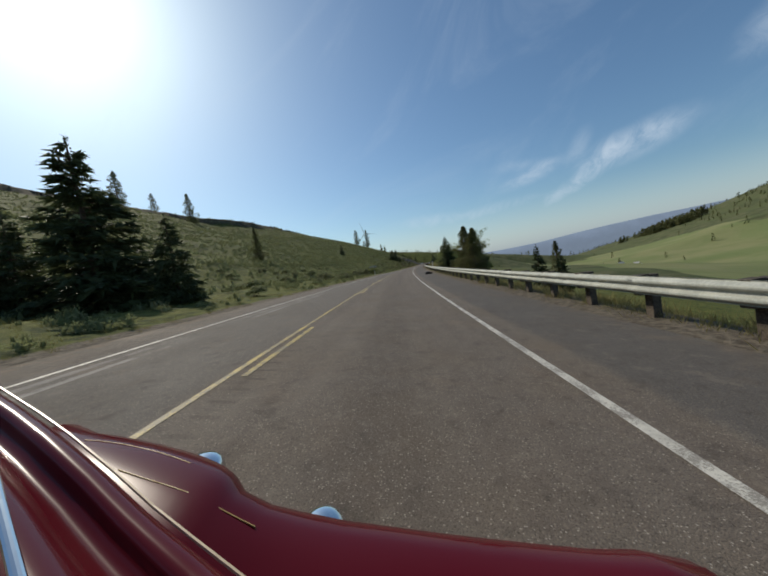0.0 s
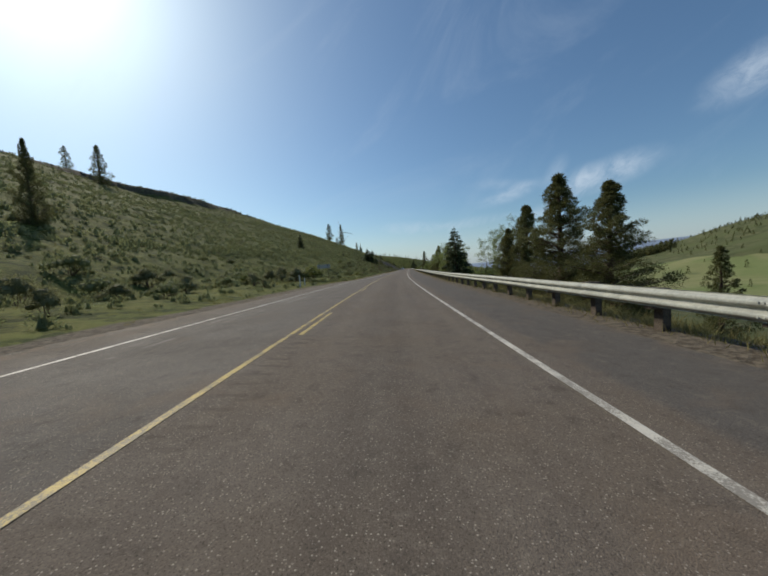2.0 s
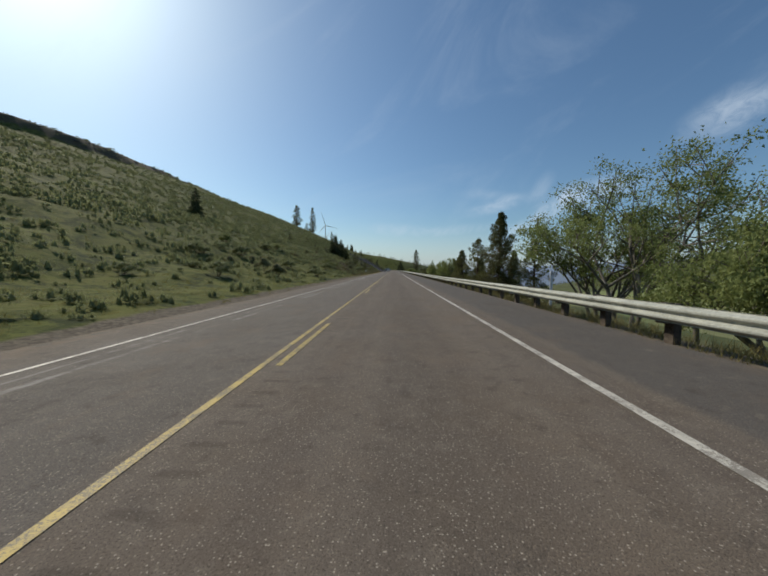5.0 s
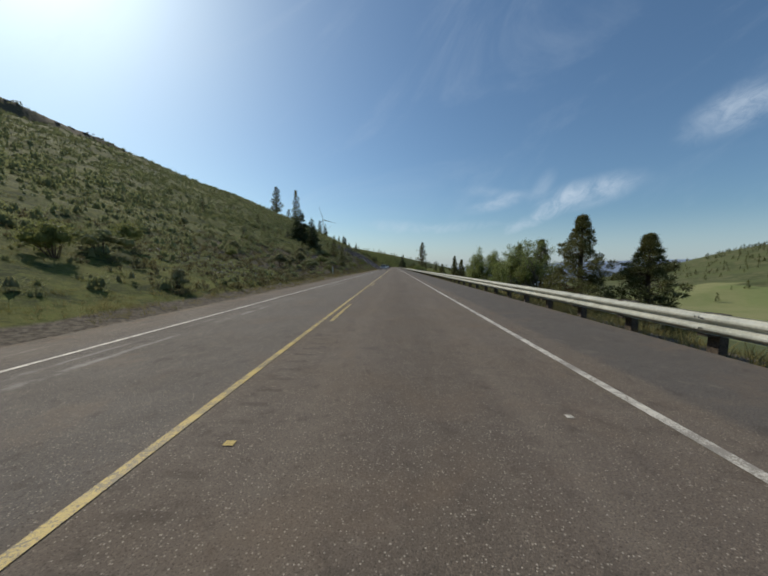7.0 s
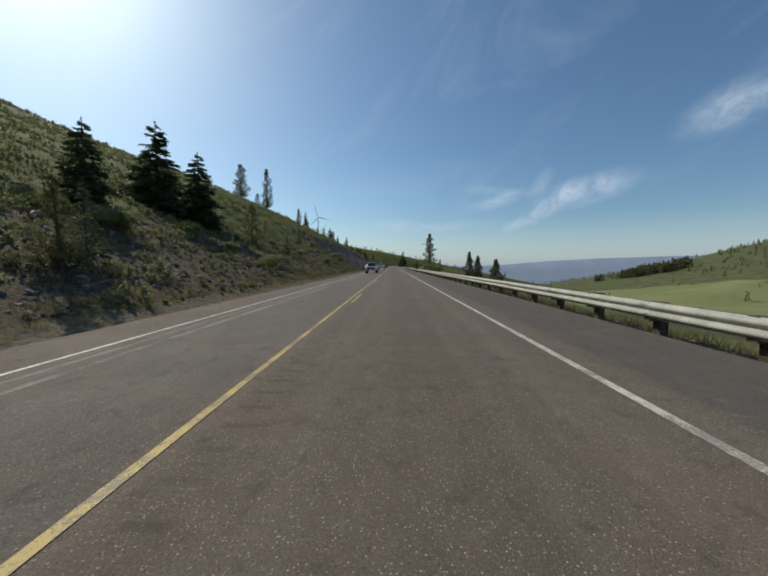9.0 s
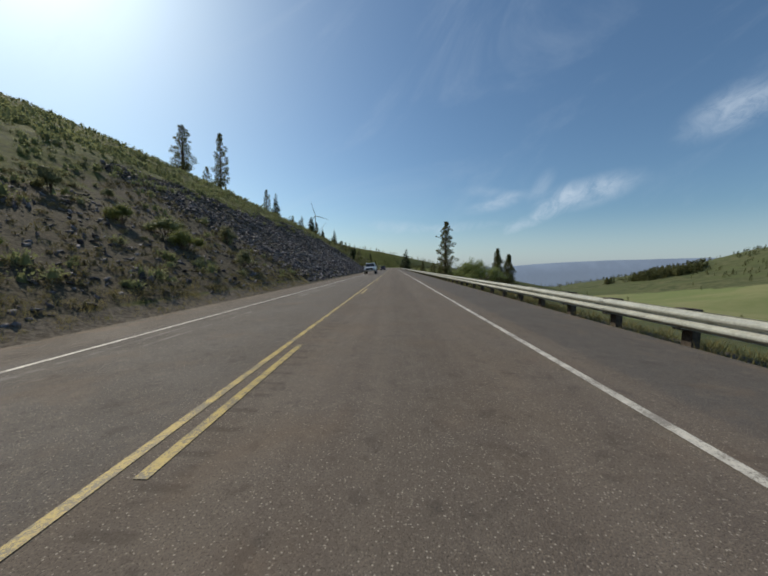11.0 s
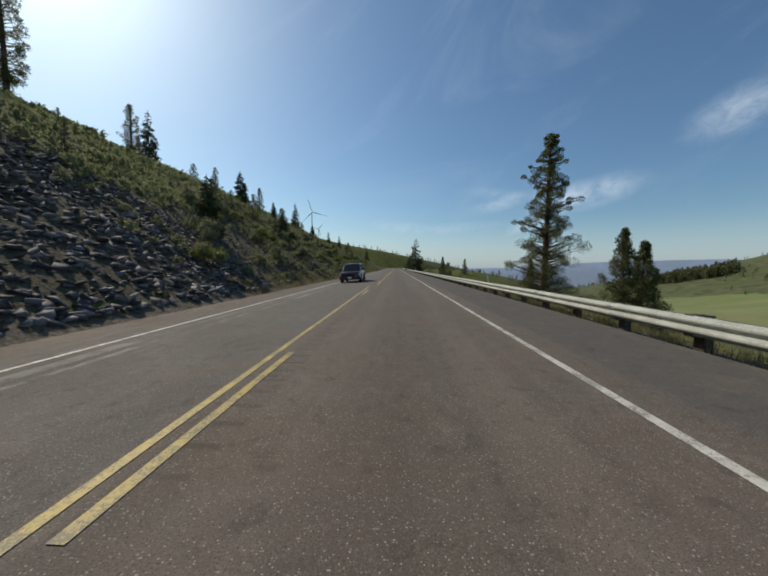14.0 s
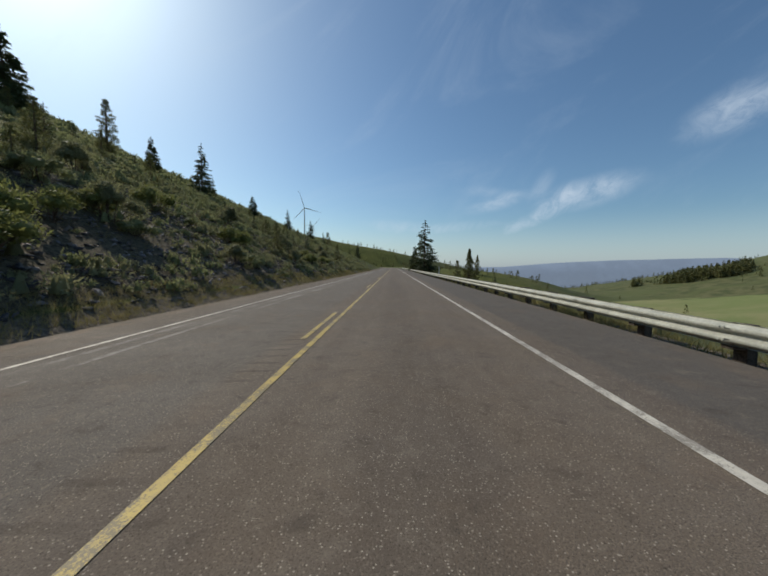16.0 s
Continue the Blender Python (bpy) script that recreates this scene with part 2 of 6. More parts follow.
def make_asphalt():
    m, t, b = material("asphalt", 0.88, spec=0.22)
    uv = t.nodes.new("ShaderNodeUVMap")
    uv.uv_map = "road"
    sep = t.nodes.new("ShaderNodeSeparateXYZ")
    t.links.new(uv.outputs[0], sep.inputs[0])
    d, s = sep.outputs[0], sep.outputs[1]
    p = coords(t)
    stone = node(t, "ShaderNodeTexVoronoi", Scale=120.0, Randomness=1.0)
    t.links.new(p, stone.inputs["Vector"])
    tone = t.nodes.new("ShaderNodeSeparateColor")
    t.links.new(stone.outputs["Color"], tone.inputs[0])
    speck = remap(t, tone.outputs[0], 0.62, 0.98)
    chip = node(t, "ShaderNodeTexVoronoi", Scale=74.0, Randomness=1.0)
    t.links.new(p, chip.inputs["Vector"])
    chips = t.nodes.new("ShaderNodeSeparateColor")
    t.links.new(chip.outputs["Color"], chips.inputs[0])
    bright = math_node(t, "MULTIPLY", remap(t, chips.outputs[1], 0.74, 0.95), remap(t, chip.outputs["Distance"], 0.42, 0.25))
    grain = noise_at(t, p, 85.0, 3, 0.75)
    patch = noise_at(t, p, 0.7, 5, 0.6)
    # long streaks along the lane
    m2 = t.nodes.new("ShaderNodeMapping")
    m2.inputs["Scale"].default_value = (2.2, 0.05, 1)
    t.links.new(uv.outputs[0], m2.inputs[0])
    streak = noise_at(t, m2.outputs[0], 1.0, 4, 0.6)
    wobble = math_node(t, "ADD", d, math_node(t, "MULTIPLY", math_node(t, "SUBTRACT", noise_at(t, p, 1.6, 3), 0.5), 0.22))
    base = mix(t, remap(t, streak, 0.3, 0.7), (0.118, 0.096, 0.077), (0.150, 0.124, 0.098))
    base = mix(t, math_node(t, "MULTIPLY", remap(t, patch, 0.4, 0.7), 0.5), base, (0.140, 0.110, 0.080))
    # dark oily middle of the lane, paler wheel tracks
    mid = remap(t, math_node(t, "ABSOLUTE", math_node(t, "SUBTRACT", wobble, 0.25)), 0.75, 0.1)
    base = mix(t, math_node(t, "MULTIPLY", mid, 0.30), base, (0.067, 0.054, 0.042))
    # the other lane, greyer and paler, and the dark newer shoulder
    base = mix(t, remap(t, wobble, YELLOW + 0.05, YELLOW - 0.25, 0.0, 0.75), base, (0.116, 0.105, 0.092))
    base = mix(t, remap(t, wobble, WHITE_R + 0.42, WHITE_R + 0.62, 0.0, 0.9), base, (0.094, 0.085, 0.075))
    base = mix(t, remap(t, wobble, WHITE_L - 0.2, WHITE_L - 0.5, 0.0, 0.7), base, (0.119, 0.096, 0.073))
    # gravel dust blown in over the outer edges
    dust = math_node(t, "MULTIPLY", remap(t, wobble, 3.9, 5.0), remap(t, noise_at(t, p, 2.6, 5), 0.42, 0.62))
    base = mix(t, dust, base, (0.158, 0.115, 0.077))
    dust = math_node(t, "MULTIPLY", remap(t, wobble, -5.9, -6.9), remap(t, noise_at(t, p, 2.6, 5), 0.40, 0.62))
    base = mix(t, dust, base, (0.158, 0.115, 0.077))
    base = mix(t, math_node(t, "MULTIPLY", speck, 0.34), base, (0.233, 0.189, 0.145))
    lane = math_node(t, "MULTIPLY", remap(t, wobble, WHITE_R + 0.7, WHITE_R + 0.4, 0.25, 1.0), bright)
    base = mix(t, math_node(t, "MULTIPLY", lane, 0.75), base, (0.420, 0.370, 0.300))
    # coarse mottling where chippings were lost or laid thick
    mottle = noise_at(t, p, 4.2, 7, 0.72, 0.3)
    base = mix(t, remap(t, mottle, 0.54, 0.68, 0.0, 0.40), base, (0.205, 0.172, 0.135))
    base = mix(t, remap(t, mottle, 0.46, 0.34, 0.0, 0.45), base, (0.060, 0.050, 0.041))
    base = mix(t, remap(t, grain, 0.48, 0.34, 0.0, 0.7), base, (0.038, 0.032, 0.026))
    # tyre-polished brown cast and stains at a metre's scale
    stain = noise_at(t, p, 0.9, 6, 0.65, 0.4)
    base = mix(t, remap(t, stain, 0.52, 0.70, 0.0, 0.35), base, (0.165, 0.121, 0.084))
    scuff = math_node(t, "MULTIPLY", remap(t, noise_at(t, m2.outputs[0], 3.0, 5, 0.7, 1.5), 0.60, 0.72), remap(t, wobble, WHITE_L + 1.6, WHITE_L + 0.1, 0.0, 0.6))
    base = mix(t, scuff, base, (0.340, 0.302, 0.256))
    # two ragged pale traces of an old line beside the far edge line
    drift = math_node(t, "MULTIPLY", math_node(t, "SUBTRACT", noise_at(t, m2.outputs[0], 1.7, 3), 0.5), 0.55)
    shifted = math_node(t, "ADD", math_node(t, "ADD", d, drift), math_node(t, "MULTIPLY", math_node(t, "SUBTRACT", noise_at(t, p, 9.0, 4), 0.5), 0.16))
    for place, amount in ((WHITE_L + 0.42, 0.32), (WHITE_L + 0.85, 0.42)):
        trace = remap(t, math_node(t, "ABSOLUTE", math_node(t, "SUBTRACT", shifted, place)), 0.12, 0.02, 0.0, amount)
        trace = math_node(t, "MULTIPLY", trace, remap(t, math_node(t, "ADD", math_node(t, "MULTIPLY", noise_at(t, p, 0.22, 4, 0.65), 0.6), math_node(t, "MULTIPLY", noise_at(t, p, 3.5, 5, 0.75), 0.4)), 0.47, 0.58))
        base = mix(t, trace, base, (0.42, 0.40, 0.36))
    # rumble grooves beside the yellow line
    wave = node(t, "ShaderNodeTexWave", Scale=1.05, Distortion=0.3)
    wave.bands_direction = "Y"
    t.links.new(uv.outputs[0], wave.inputs["Vector"])
    inside = math_node(t, "MULTIPLY", remap(t, wobble, -1.42, -1.36), remap(t, wobble, -1.08, -1.14))
    other = math_node(t, "MULTIPLY", remap(t, wobble, -1.78, -1.72), remap(t, wobble, -1.34, -1.40))
    inside = mix(t, remap(t, s, SWITCH - 2, SWITCH + 2), inside, other)
    inside = math_node(t, "MULTIPLY", inside, remap(t, noise_at(t, p, 0.35, 2), 0.36, 0.52, 0.25, 1.0))
    groove = math_node(t, "MULTIPLY", inside, remap(t, wave.outputs["Fac"], 0.80, 0.98))
    base = mix(t, math_node(t, "MULTIPLY", groove, 0.32), base, (0.040, 0.033, 0.026))
    t.links.new(base, b.inputs["Base Color"])
    height = math_node(t, "ADD", math_node(t, "MULTIPLY", stone.outputs["Distance"], -1.0), grain)
    relief(t, b, height, 0.40, 0.006)
    t.links.new(remap(t, patch, 0.3, 0.7, 0.82, 0.95), b.inputs["Roughness"])
    return m


def make_paint(name, paint, worn):
    m, t, b = material(name, 0.6)
    p = coords(t)
    wear = math_node(t, "ADD", math_node(t, "MULTIPLY", noise_at(t, p, 3.0, 5, 0.7), 0.5), math_node(t, "MULTIPLY", noise_at(t, p, 60.0, 5, 0.8), 0.5))
    col = mix(t, remap(t, wear, 0.47, 0.54), paint, worn)
    col = mix(t, remap(t, noise_at(t, p, 9.0, 3), 0.4, 0.75, 0.0, 0.35), col, (0.16, 0.145, 0.12))
    t.links.new(col, b.inputs["Base Color"])
    relief(t, b, wear, 0.4, 0.004)
    return m


def make_ground():
    m, t, b = material("hill_ground", 0.95, spec=0.1)
    zone = t.nodes.new("ShaderNodeVertexColor")
    zone.layer_name = "zone"
    sep = t.nodes.new("ShaderNodeSeparateColor")
    t.links.new(zone.outputs[0], sep.inputs[0])
    p = coords(t)
    big, mid, fine = noise_at(t, p, 0.03, 6), noise_at(t, p, 0.35, 6), noise_at(t, p, 7.0, 5, 0.7)
    jitter = math_node(t, "MULTIPLY", math_node(t, "SUBTRACT", mid, 0.5), 1.3)
    col = mix(t, remap(t, mid, 0.38, 0.62), (0.066, 0.084, 0.017), (0.128, 0.130, 0.034))
    col = mix(t, remap(t, big, 0.42, 0.62), col, (0.070, 0.085, 0.020))
    col = mix(t, math_node(t, "MULTIPLY", remap(t, fine, 0.42, 0.7), 0.5), col, (0.130, 0.118, 0.042))
    # low growth between the bushes, in clumps
    tuft = noise_at(t, p, 1.1, 7, 0.72, 0.3)
    col = mix(t, remap(t, tuft, 0.53, 0.61, 0.0, 0.75), col, (0.030, 0.040, 0.012))
    mass = noise_at(t, p, 0.42, 9, 0.74, 0.5)
    col = mix(t, remap(t, mass, 0.53, 0.58, 0.0, 0.8), col, (0.034, 0.045, 0.015))
    col = mix(t, remap(t, mass, 0.49, 0.42, 0.0, 0.75), col, (0.150, 0.150, 0.042))
    col = mix(t, remap(t, tuft, 0.48, 0.41, 0.0, 0.7), col, (0.132, 0.146, 0.034))
    # dry verge gravel
    gravel = mix(t, remap(t, fine, 0.35, 0.65), (0.085, 0.070, 0.052), (0.185, 0.155, 0.115))
    col = mix(t, remap(t, math_node(t, "ADD", sep.outputs[0], jitter), 0.35, 0.65), col, gravel)
    # stony cut bank
    scree = mix(t, remap(t, fine, 0.35, 0.62), (0.050, 0.042, 0.028), (0.130, 0.108, 0.070))
    col = mix(t, remap(t, math_node(t, "ADD", sep.outputs[1], jitter), 0.35, 0.65), col, scree)
    # valley: sown fields below, dry grass slopes above
    band = noise_at(t, p, 0.006, 5, 0.55, 0.8)
    patchy = noise_at(t, p, 0.035, 6, 0.65)
    slope = mix(t, remap(t, patchy, 0.40, 0.62), (0.066, 0.080, 0.034), (0.120, 0.120, 0.058))
    slope = mix(t, remap(t, band, 0.45, 0.6), slope, (0.092, 0.106, 0.044))
    field = mix(t, remap(t, band, 0.40, 0.60), (0.160, 0.190, 0.074), (0.215, 0.215, 0.100))
    field = mix(t, math_node(t, "MULTIPLY", remap(t, patchy, 0.42, 0.7), 0.35), field, (0.125, 0.160, 0.056))
    far = t.nodes.new("ShaderNodeVertexColor")
    far.layer_name = "crops"
    crops = t.nodes.new("ShaderNodeSeparateColor")
    t.links.new(far.outputs[0], crops.inputs[0])
    edge = math_node(t, "MULTIPLY", math_node(t, "SUBTRACT", band, 0.5), 1.2)
    valley = mix(t, remap(t, math_node(t, "ADD", crops.outputs[0], edge), 0.44, 0.52), slope, field)
    col = mix(t, sep.outputs[2], col, valley)
    t.links.new(col, b.inputs["Base Color"])
    relief(t, b, math_node(t, "ADD", fine, mid), 0.8, 0.08)
    return m


ASPHALT, GROUND = make_asphalt(), make_ground()
WHITE_PAINT = make_paint("white_line", (0.60, 0.565, 0.48), (0.27, 0.245, 0.205))
YELLOW_PAINT = make_paint("yellow_line", (0.47, 0.345, 0.085), (0.19, 0.155, 0.080))
BARK = plain("bark", (0.06, 0.042, 0.03), (0.16, 0.11, 0.08), 3.0, 0.95, bump=0.8, depth=0.03)
PALE_BARK = plain("pale_bark", (0.10, 0.09, 0.075), (0.24, 0.22, 0.19), 3.0, 0.9, bump=0.5, depth=0.02)
SPRUCE = leafy("spruce_needles", (0.044, 0.056, 0.031), (0.105, 0.130, 0.056), through_light=0.25)
PINE = leafy("pine_needles", (0.052, 0.060, 0.026), (0.195, 0.195, 0.072), through_light=0.36)
LEAF = leafy("broad_leaves", (0.105, 0.145, 0.040), (0.315, 0.355, 0.135), through_light=0.5)
SAGE = leafy("sage_leaves", (0.130, 0.148, 0.068), (0.290, 0.305, 0.140), 0.65, 0.48)
SHRUB_LEAF = leafy("shrub_leaves", (0.100, 0.120, 0.036), (0.265, 0.275, 0.088), 0.65, 0.45)
BRUSH = leafy("brush_leaves", (0.122, 0.128, 0.066), (0.295, 0.290, 0.145), 0.65, 0.45)
GRASS = leafy("dry_grass", (0.15, 0.15, 0.045), (0.33, 0.27, 0.12), 0.8)
STEEL = plain("galvanised_steel", (0.31, 0.32, 0.28), (0.48, 0.49, 0.43), 1.6, 0.72, 0.10, 0.15, 0.002, 14.0, 0.4)
POST_WOOD = plain("weathered_timber", (0.045, 0.036, 0.028), (0.13, 0.105, 0.08), 6.0, 0.95, bump=0.6, depth=0.008)
def make_rock():
    m, t, b = material("basalt", 0.82, spec=0.35)
    p = coords(t)
    geo = t.nodes.new("ShaderNodeNewGeometry")
    info = t.nodes.new("ShaderNodeObjectInfo")
    pick = math_node(t, "FRACT", math_node(t, "ADD", geo.outputs["Random Per Island"], info.outputs["Random"]))
    col = mix(t, remap(t, pick, 0.1, 1.0), (0.042, 0.037, 0.040), (0.215, 0.195, 0.195))
    col = mix(t, remap(t, noise_at(t, p, 2.2, 6, 0.7), 0.50, 0.68, 0.0, 0.7), col, (0.21, 0.19, 0.165))
    t.links.new(col, b.inputs["Base Color"])
    relief(t, b, noise_at(t, p, 9.0, 5, 0.7), 0.7, 0.04)
    return m


ROCK = make_rock()
SIGN_BACK = plain("sign_aluminium", (0.44, 0.42, 0.40), (0.56, 0.54, 0.51), 3.0, 0.7, 0.0)
WHITE_COAT = plain("white_coating", (0.66, 0.67, 0.68), (0.80, 0.80, 0.80), 0.8, 0.5, bump=0.05)


# ---- mesh helpers ----
def mesh_of(name, verts, faces, mats, smooth_faces=False):
    me = bpy.data.meshes.new(name)
    me.from_pydata([tuple(map(float, v)) for v in verts] if not isinstance(verts, np.ndarray) else verts.tolist(), [], faces if isinstance(faces, list) else faces.tolist())
    for m in mats:
        me.materials.append(m)
    if smooth_faces:
        me.shade_smooth()
    return me


def part(name, data, mat, parent, label=""):
    """Links a bmesh or mesh as one object under a thing or a part."""
    if isinstance(data, bmesh.types.BMesh):
        me = bpy.data.meshes.new(name)
        data.to_mesh(me)
        data.free()
    else:
        me = data
    if mat is not None and not me.materials:
        me.materials.append(mat)
    ob = new(name, me)
    ob.parent = parent
    return tagged(ob, label=label)


def box(bm, size, at=(0, 0, 0), bevel=0.0, turn=None):
    r = bmesh.ops.create_cube(bm, size=1.0)
    vs = r["verts"]
    bmesh.ops.scale(bm, vec=size, verts=vs)
    if bevel:
        es = list({e for v in vs for e in v.link_edges})
        vs = list({v for f in bmesh.ops.bevel(bm, geom=es, offset=bevel, segments=2, affect="EDGES", profile=0.6)["faces"] for v in f.verts} | {v for v in vs if v.is_valid})
    if turn is not None:
        bmesh.ops.transform(bm, matrix=turn, verts=vs)
    bmesh.ops.translate(bm, vec=at, verts=vs)
    return vs


def tube(bm, a, b, r0, r1, sides=8, caps=True):
    """A tapered round bar from a to b."""
    a, b = Vector(a), Vector(b)
    q = (b - a).to_track_quat("Z", "Y").to_matrix().to_4x4()
    m = Matrix.Translation((a + b) / 2) @ q
    return bmesh.ops.create_cone(bm, cap_ends=caps, segments=sides, radius1=r0, radius2=max(r1, 0.001), depth=(b - a).length, matrix=m)["verts"]


# ---- ground ----
def spaced(*runs):
    out = []
    for a, b, step in runs:
        out += list(np.arange(a, b, step))
    return np.array(out)


def grid_faces(rows, cols):
    i = np.arange((rows - 1) * (cols - 1))
    r, c = i // (cols - 1), i % (cols - 1)
    k = r * cols + c
    return np.stack([k, k + 1, k + cols + 1, k + cols], 1)


def make_terrain():
    ys = spaced((-90, 620, 2.0), (620, 900, 6.0), (900, 2000, 40.0), (2000, 4601, 130.0))
    ds = np.concatenate([-np.geomspace(2600, 340, 22), spaced((-336, -140, 5.0), (-140, -40, 3.4), (-40, -12, 1.2), (-12, -5, 0.5), (-5, 5.5, 1.5), (5.5, 14, 0.6), (14, 44, 2.0)), np.geomspace(46, 4600, 64)])
    dd, yy = np.meshgrid(ds, ys)
    xx = dd + centre(yy)
    zz = ground_z(xx, yy)
    zz = np.where((dd > EDGE_L - 0.1) & (dd < EDGE_R + 0.15), zz - 0.12, zz)
    me = mesh_of("ground", np.stack([xx, yy, zz], 2).reshape(-1, 3), grid_faces(len(ys), len(ds)), [GROUND], True)
    gravel = smooth(-9.0, -7.8, dd) * (dd < 0) + (1 - smooth(5.6, 7.6, dd)) * (dd > 0)
    gravel = gravel * (1 - smooth(860, 900, yy))
    scree = smooth(-8.2, -9.6, dd) * (1 - smooth(22, 34, -dd)) * smooth(318, 345, yy) * (1 - smooth(406, 424, yy)) * 1.1
    scree = np.maximum(scree, 0.95 * smooth(-8.0, -8.8, dd) * (1 - smooth(16, 28, -dd)) * smooth(212, 238, yy) * (1 - smooth(470, 560, yy)))
    scree = np.maximum(scree, np.clip(1.3 - abs(-dd - 7.6 - np.interp(yy, HILL_Y, HILL_R) + 2) / 9, 0, 1.1) * smooth(0, 120, yy) * (1 - smooth(440, 540, yy)))
    field = smooth(60, 160, dd)
    crops = smooth(170, 240, dd) * (1 - smooth(780, 930, dd)) * (1 - smooth(1050, 1350, yy))
    rgba = np.stack([gravel, scree, field, np.ones_like(dd)], 2).reshape(-1)
    me.color_attributes.new("zone", "FLOAT_COLOR", "POINT").data.foreach_set("color", rgba.astype(np.float32))
    crops = np.stack([crops, crops, crops, np.ones_like(dd)], 2).reshape(-1)
    me.color_attributes.new("crops", "FLOAT_COLOR", "POINT").data.foreach_set("color", crops.astype(np.float32))
    return tagged(new("ground", me), "sage and grass covered hillside falling to a green valley", "ground", kind="structure")


GROUND_OB = make_terrain()


def strip(name, ys, d0, d1, lift, mat, cols=2, skirt=0.0):
    """A band that follows the road between two lateral places."""
    ds = np.linspace(d0, d1, cols)
    if d0 < CROWN_D < d1:
        ds = np.sort(np.append(ds, CROWN_D))
    if skirt:
        ds = np.concatenate([[d0 - skirt * 0.4], ds, [d1 + skirt * 0.4]])
    dd, yy = np.meshgrid(ds, ys)
    zz = road_z(yy, dd) + lift
    if skirt:
        zz[:, 0] -= skirt
        zz[:, -1] -= skirt
    verts = np.stack([dd + centre(yy), yy, zz], 2).reshape(-1, 3)
    me = mesh_of(name, verts, grid_faces(len(ys), len(ds)), [mat], False)
    loops = np.empty(len(me.loops), int)
    me.loops.foreach_get("vertex_index", loops)
    uv = np.stack([dd, yy], 2).reshape(-1, 2)[loops]
    me.uv_layers.new(name="road").data.foreach_set("uv", uv.reshape(-1).astype(np.float32))
    return me


ROAD_Y = spaced((-85, 160, 3.0), (160, 640, 12.0), (640, 901, 6.0))
road = tagged(new("road", strip("road", ROAD_Y, EDGE_L, EDGE_R, 0.0, ASPHALT, 9, 0.16)), "worn grey two-lane asphalt road with a dark shoulder", "road", kind="structure")
part("edge_line", strip("edge_line", ROAD_Y, WHITE_R - 0.052, WHITE_R + 0.052, 0.005, WHITE_PAINT), None, road, "worn white edge line")
part("edge_line", strip("edge_line", ROAD_Y, WHITE_L - 0.05, WHITE_L + 0.05, 0.005, WHITE_PAINT), None, road, "worn white edge line")
LEFT_Y, RIGHT_Y = YELLOW - 0.02, YELLOW + 0.19
PAST = 0.21                                      # past the switch both lines lie nearer the driving line


def line_run(a, b, step=3.0):
    return np.append(np.arange(a, b, step), b)


part("centre_line", strip("centre_line", line_run(-85, SWITCH), LEFT_Y - 0.043, LEFT_Y + 0.043, 0.005, YELLOW_PAINT), None, road, "worn solid yellow centre line")
part("centre_line", strip("centre_line", line_run(SWITCH + 1.1, 900), RIGHT_Y + PAST - 0.043, RIGHT_Y + PAST + 0.043, 0.005, YELLOW_PAINT), None, road, "worn solid yellow centre line")
DASH, CYCLE, DASH_0 = 2.98, 11.94, 225.7
for k in range(-27, 56):
    y0 = DASH_0 + k * CYCLE if k > 0 else DASH_0 + max(k, -13) * 11.76 + min(k + 13, 0) * 11.60
    if y0 < -85:
        continue
    d = RIGHT_Y if y0 + DASH < SWITCH else LEFT_Y + PAST
    part("dash", strip("dash", np.linspace(y0, y0 + DASH, 3), d - 0.043, d + 0.043, 0.005, YELLOW_PAINT), None, road)


# surveyors' dabs and loose chips of paint on the road
for y0, d0, long, wide, mat in ((284.6, 2.34, 0.09, 0.165, WHITE_PAINT), (284.1, 2.30, 0.11, 0.17, YELLOW_PAINT), (285.2, -5.58, 0.14, 0.22, YELLOW_PAINT), (285.5, -5.50, 0.10, 0.12, WHITE_PAINT),
                                (269.0, -1.22, 0.07, 0.04, YELLOW_PAINT), (197.6, -1.15, 0.06, 0.035, YELLOW_PAINT), (198.1, 1.35, 0.06, 0.03, WHITE_PAINT), (45.6, -1.18, 0.12, 0.05, WHITE_PAINT)):
    part("paint_mark", strip("paint_mark", np.linspace(y0, y0 + long, 2), d0 - wide, d0 + wide, 0.006, mat), None, road)


# ---- guardrail ----
def rail_frame(y, d=RAIL):
    """The pose on the verge at y: x across, y along the road, leaning with it."""
    a, b = float(centre(y - 1)), float(centre(y + 1))
    turn = math.atan2(-(b - a), 2.0)
    x = float(centre(y)) + d
    return Matrix.Translation((x, y, float(road_z(y, d)) - float(np.interp(y, (90, 170, 300, 430), (0, 0.30, 0.30, 0.38))))) @ Euler((0, 0, turn)).to_matrix().to_4x4()


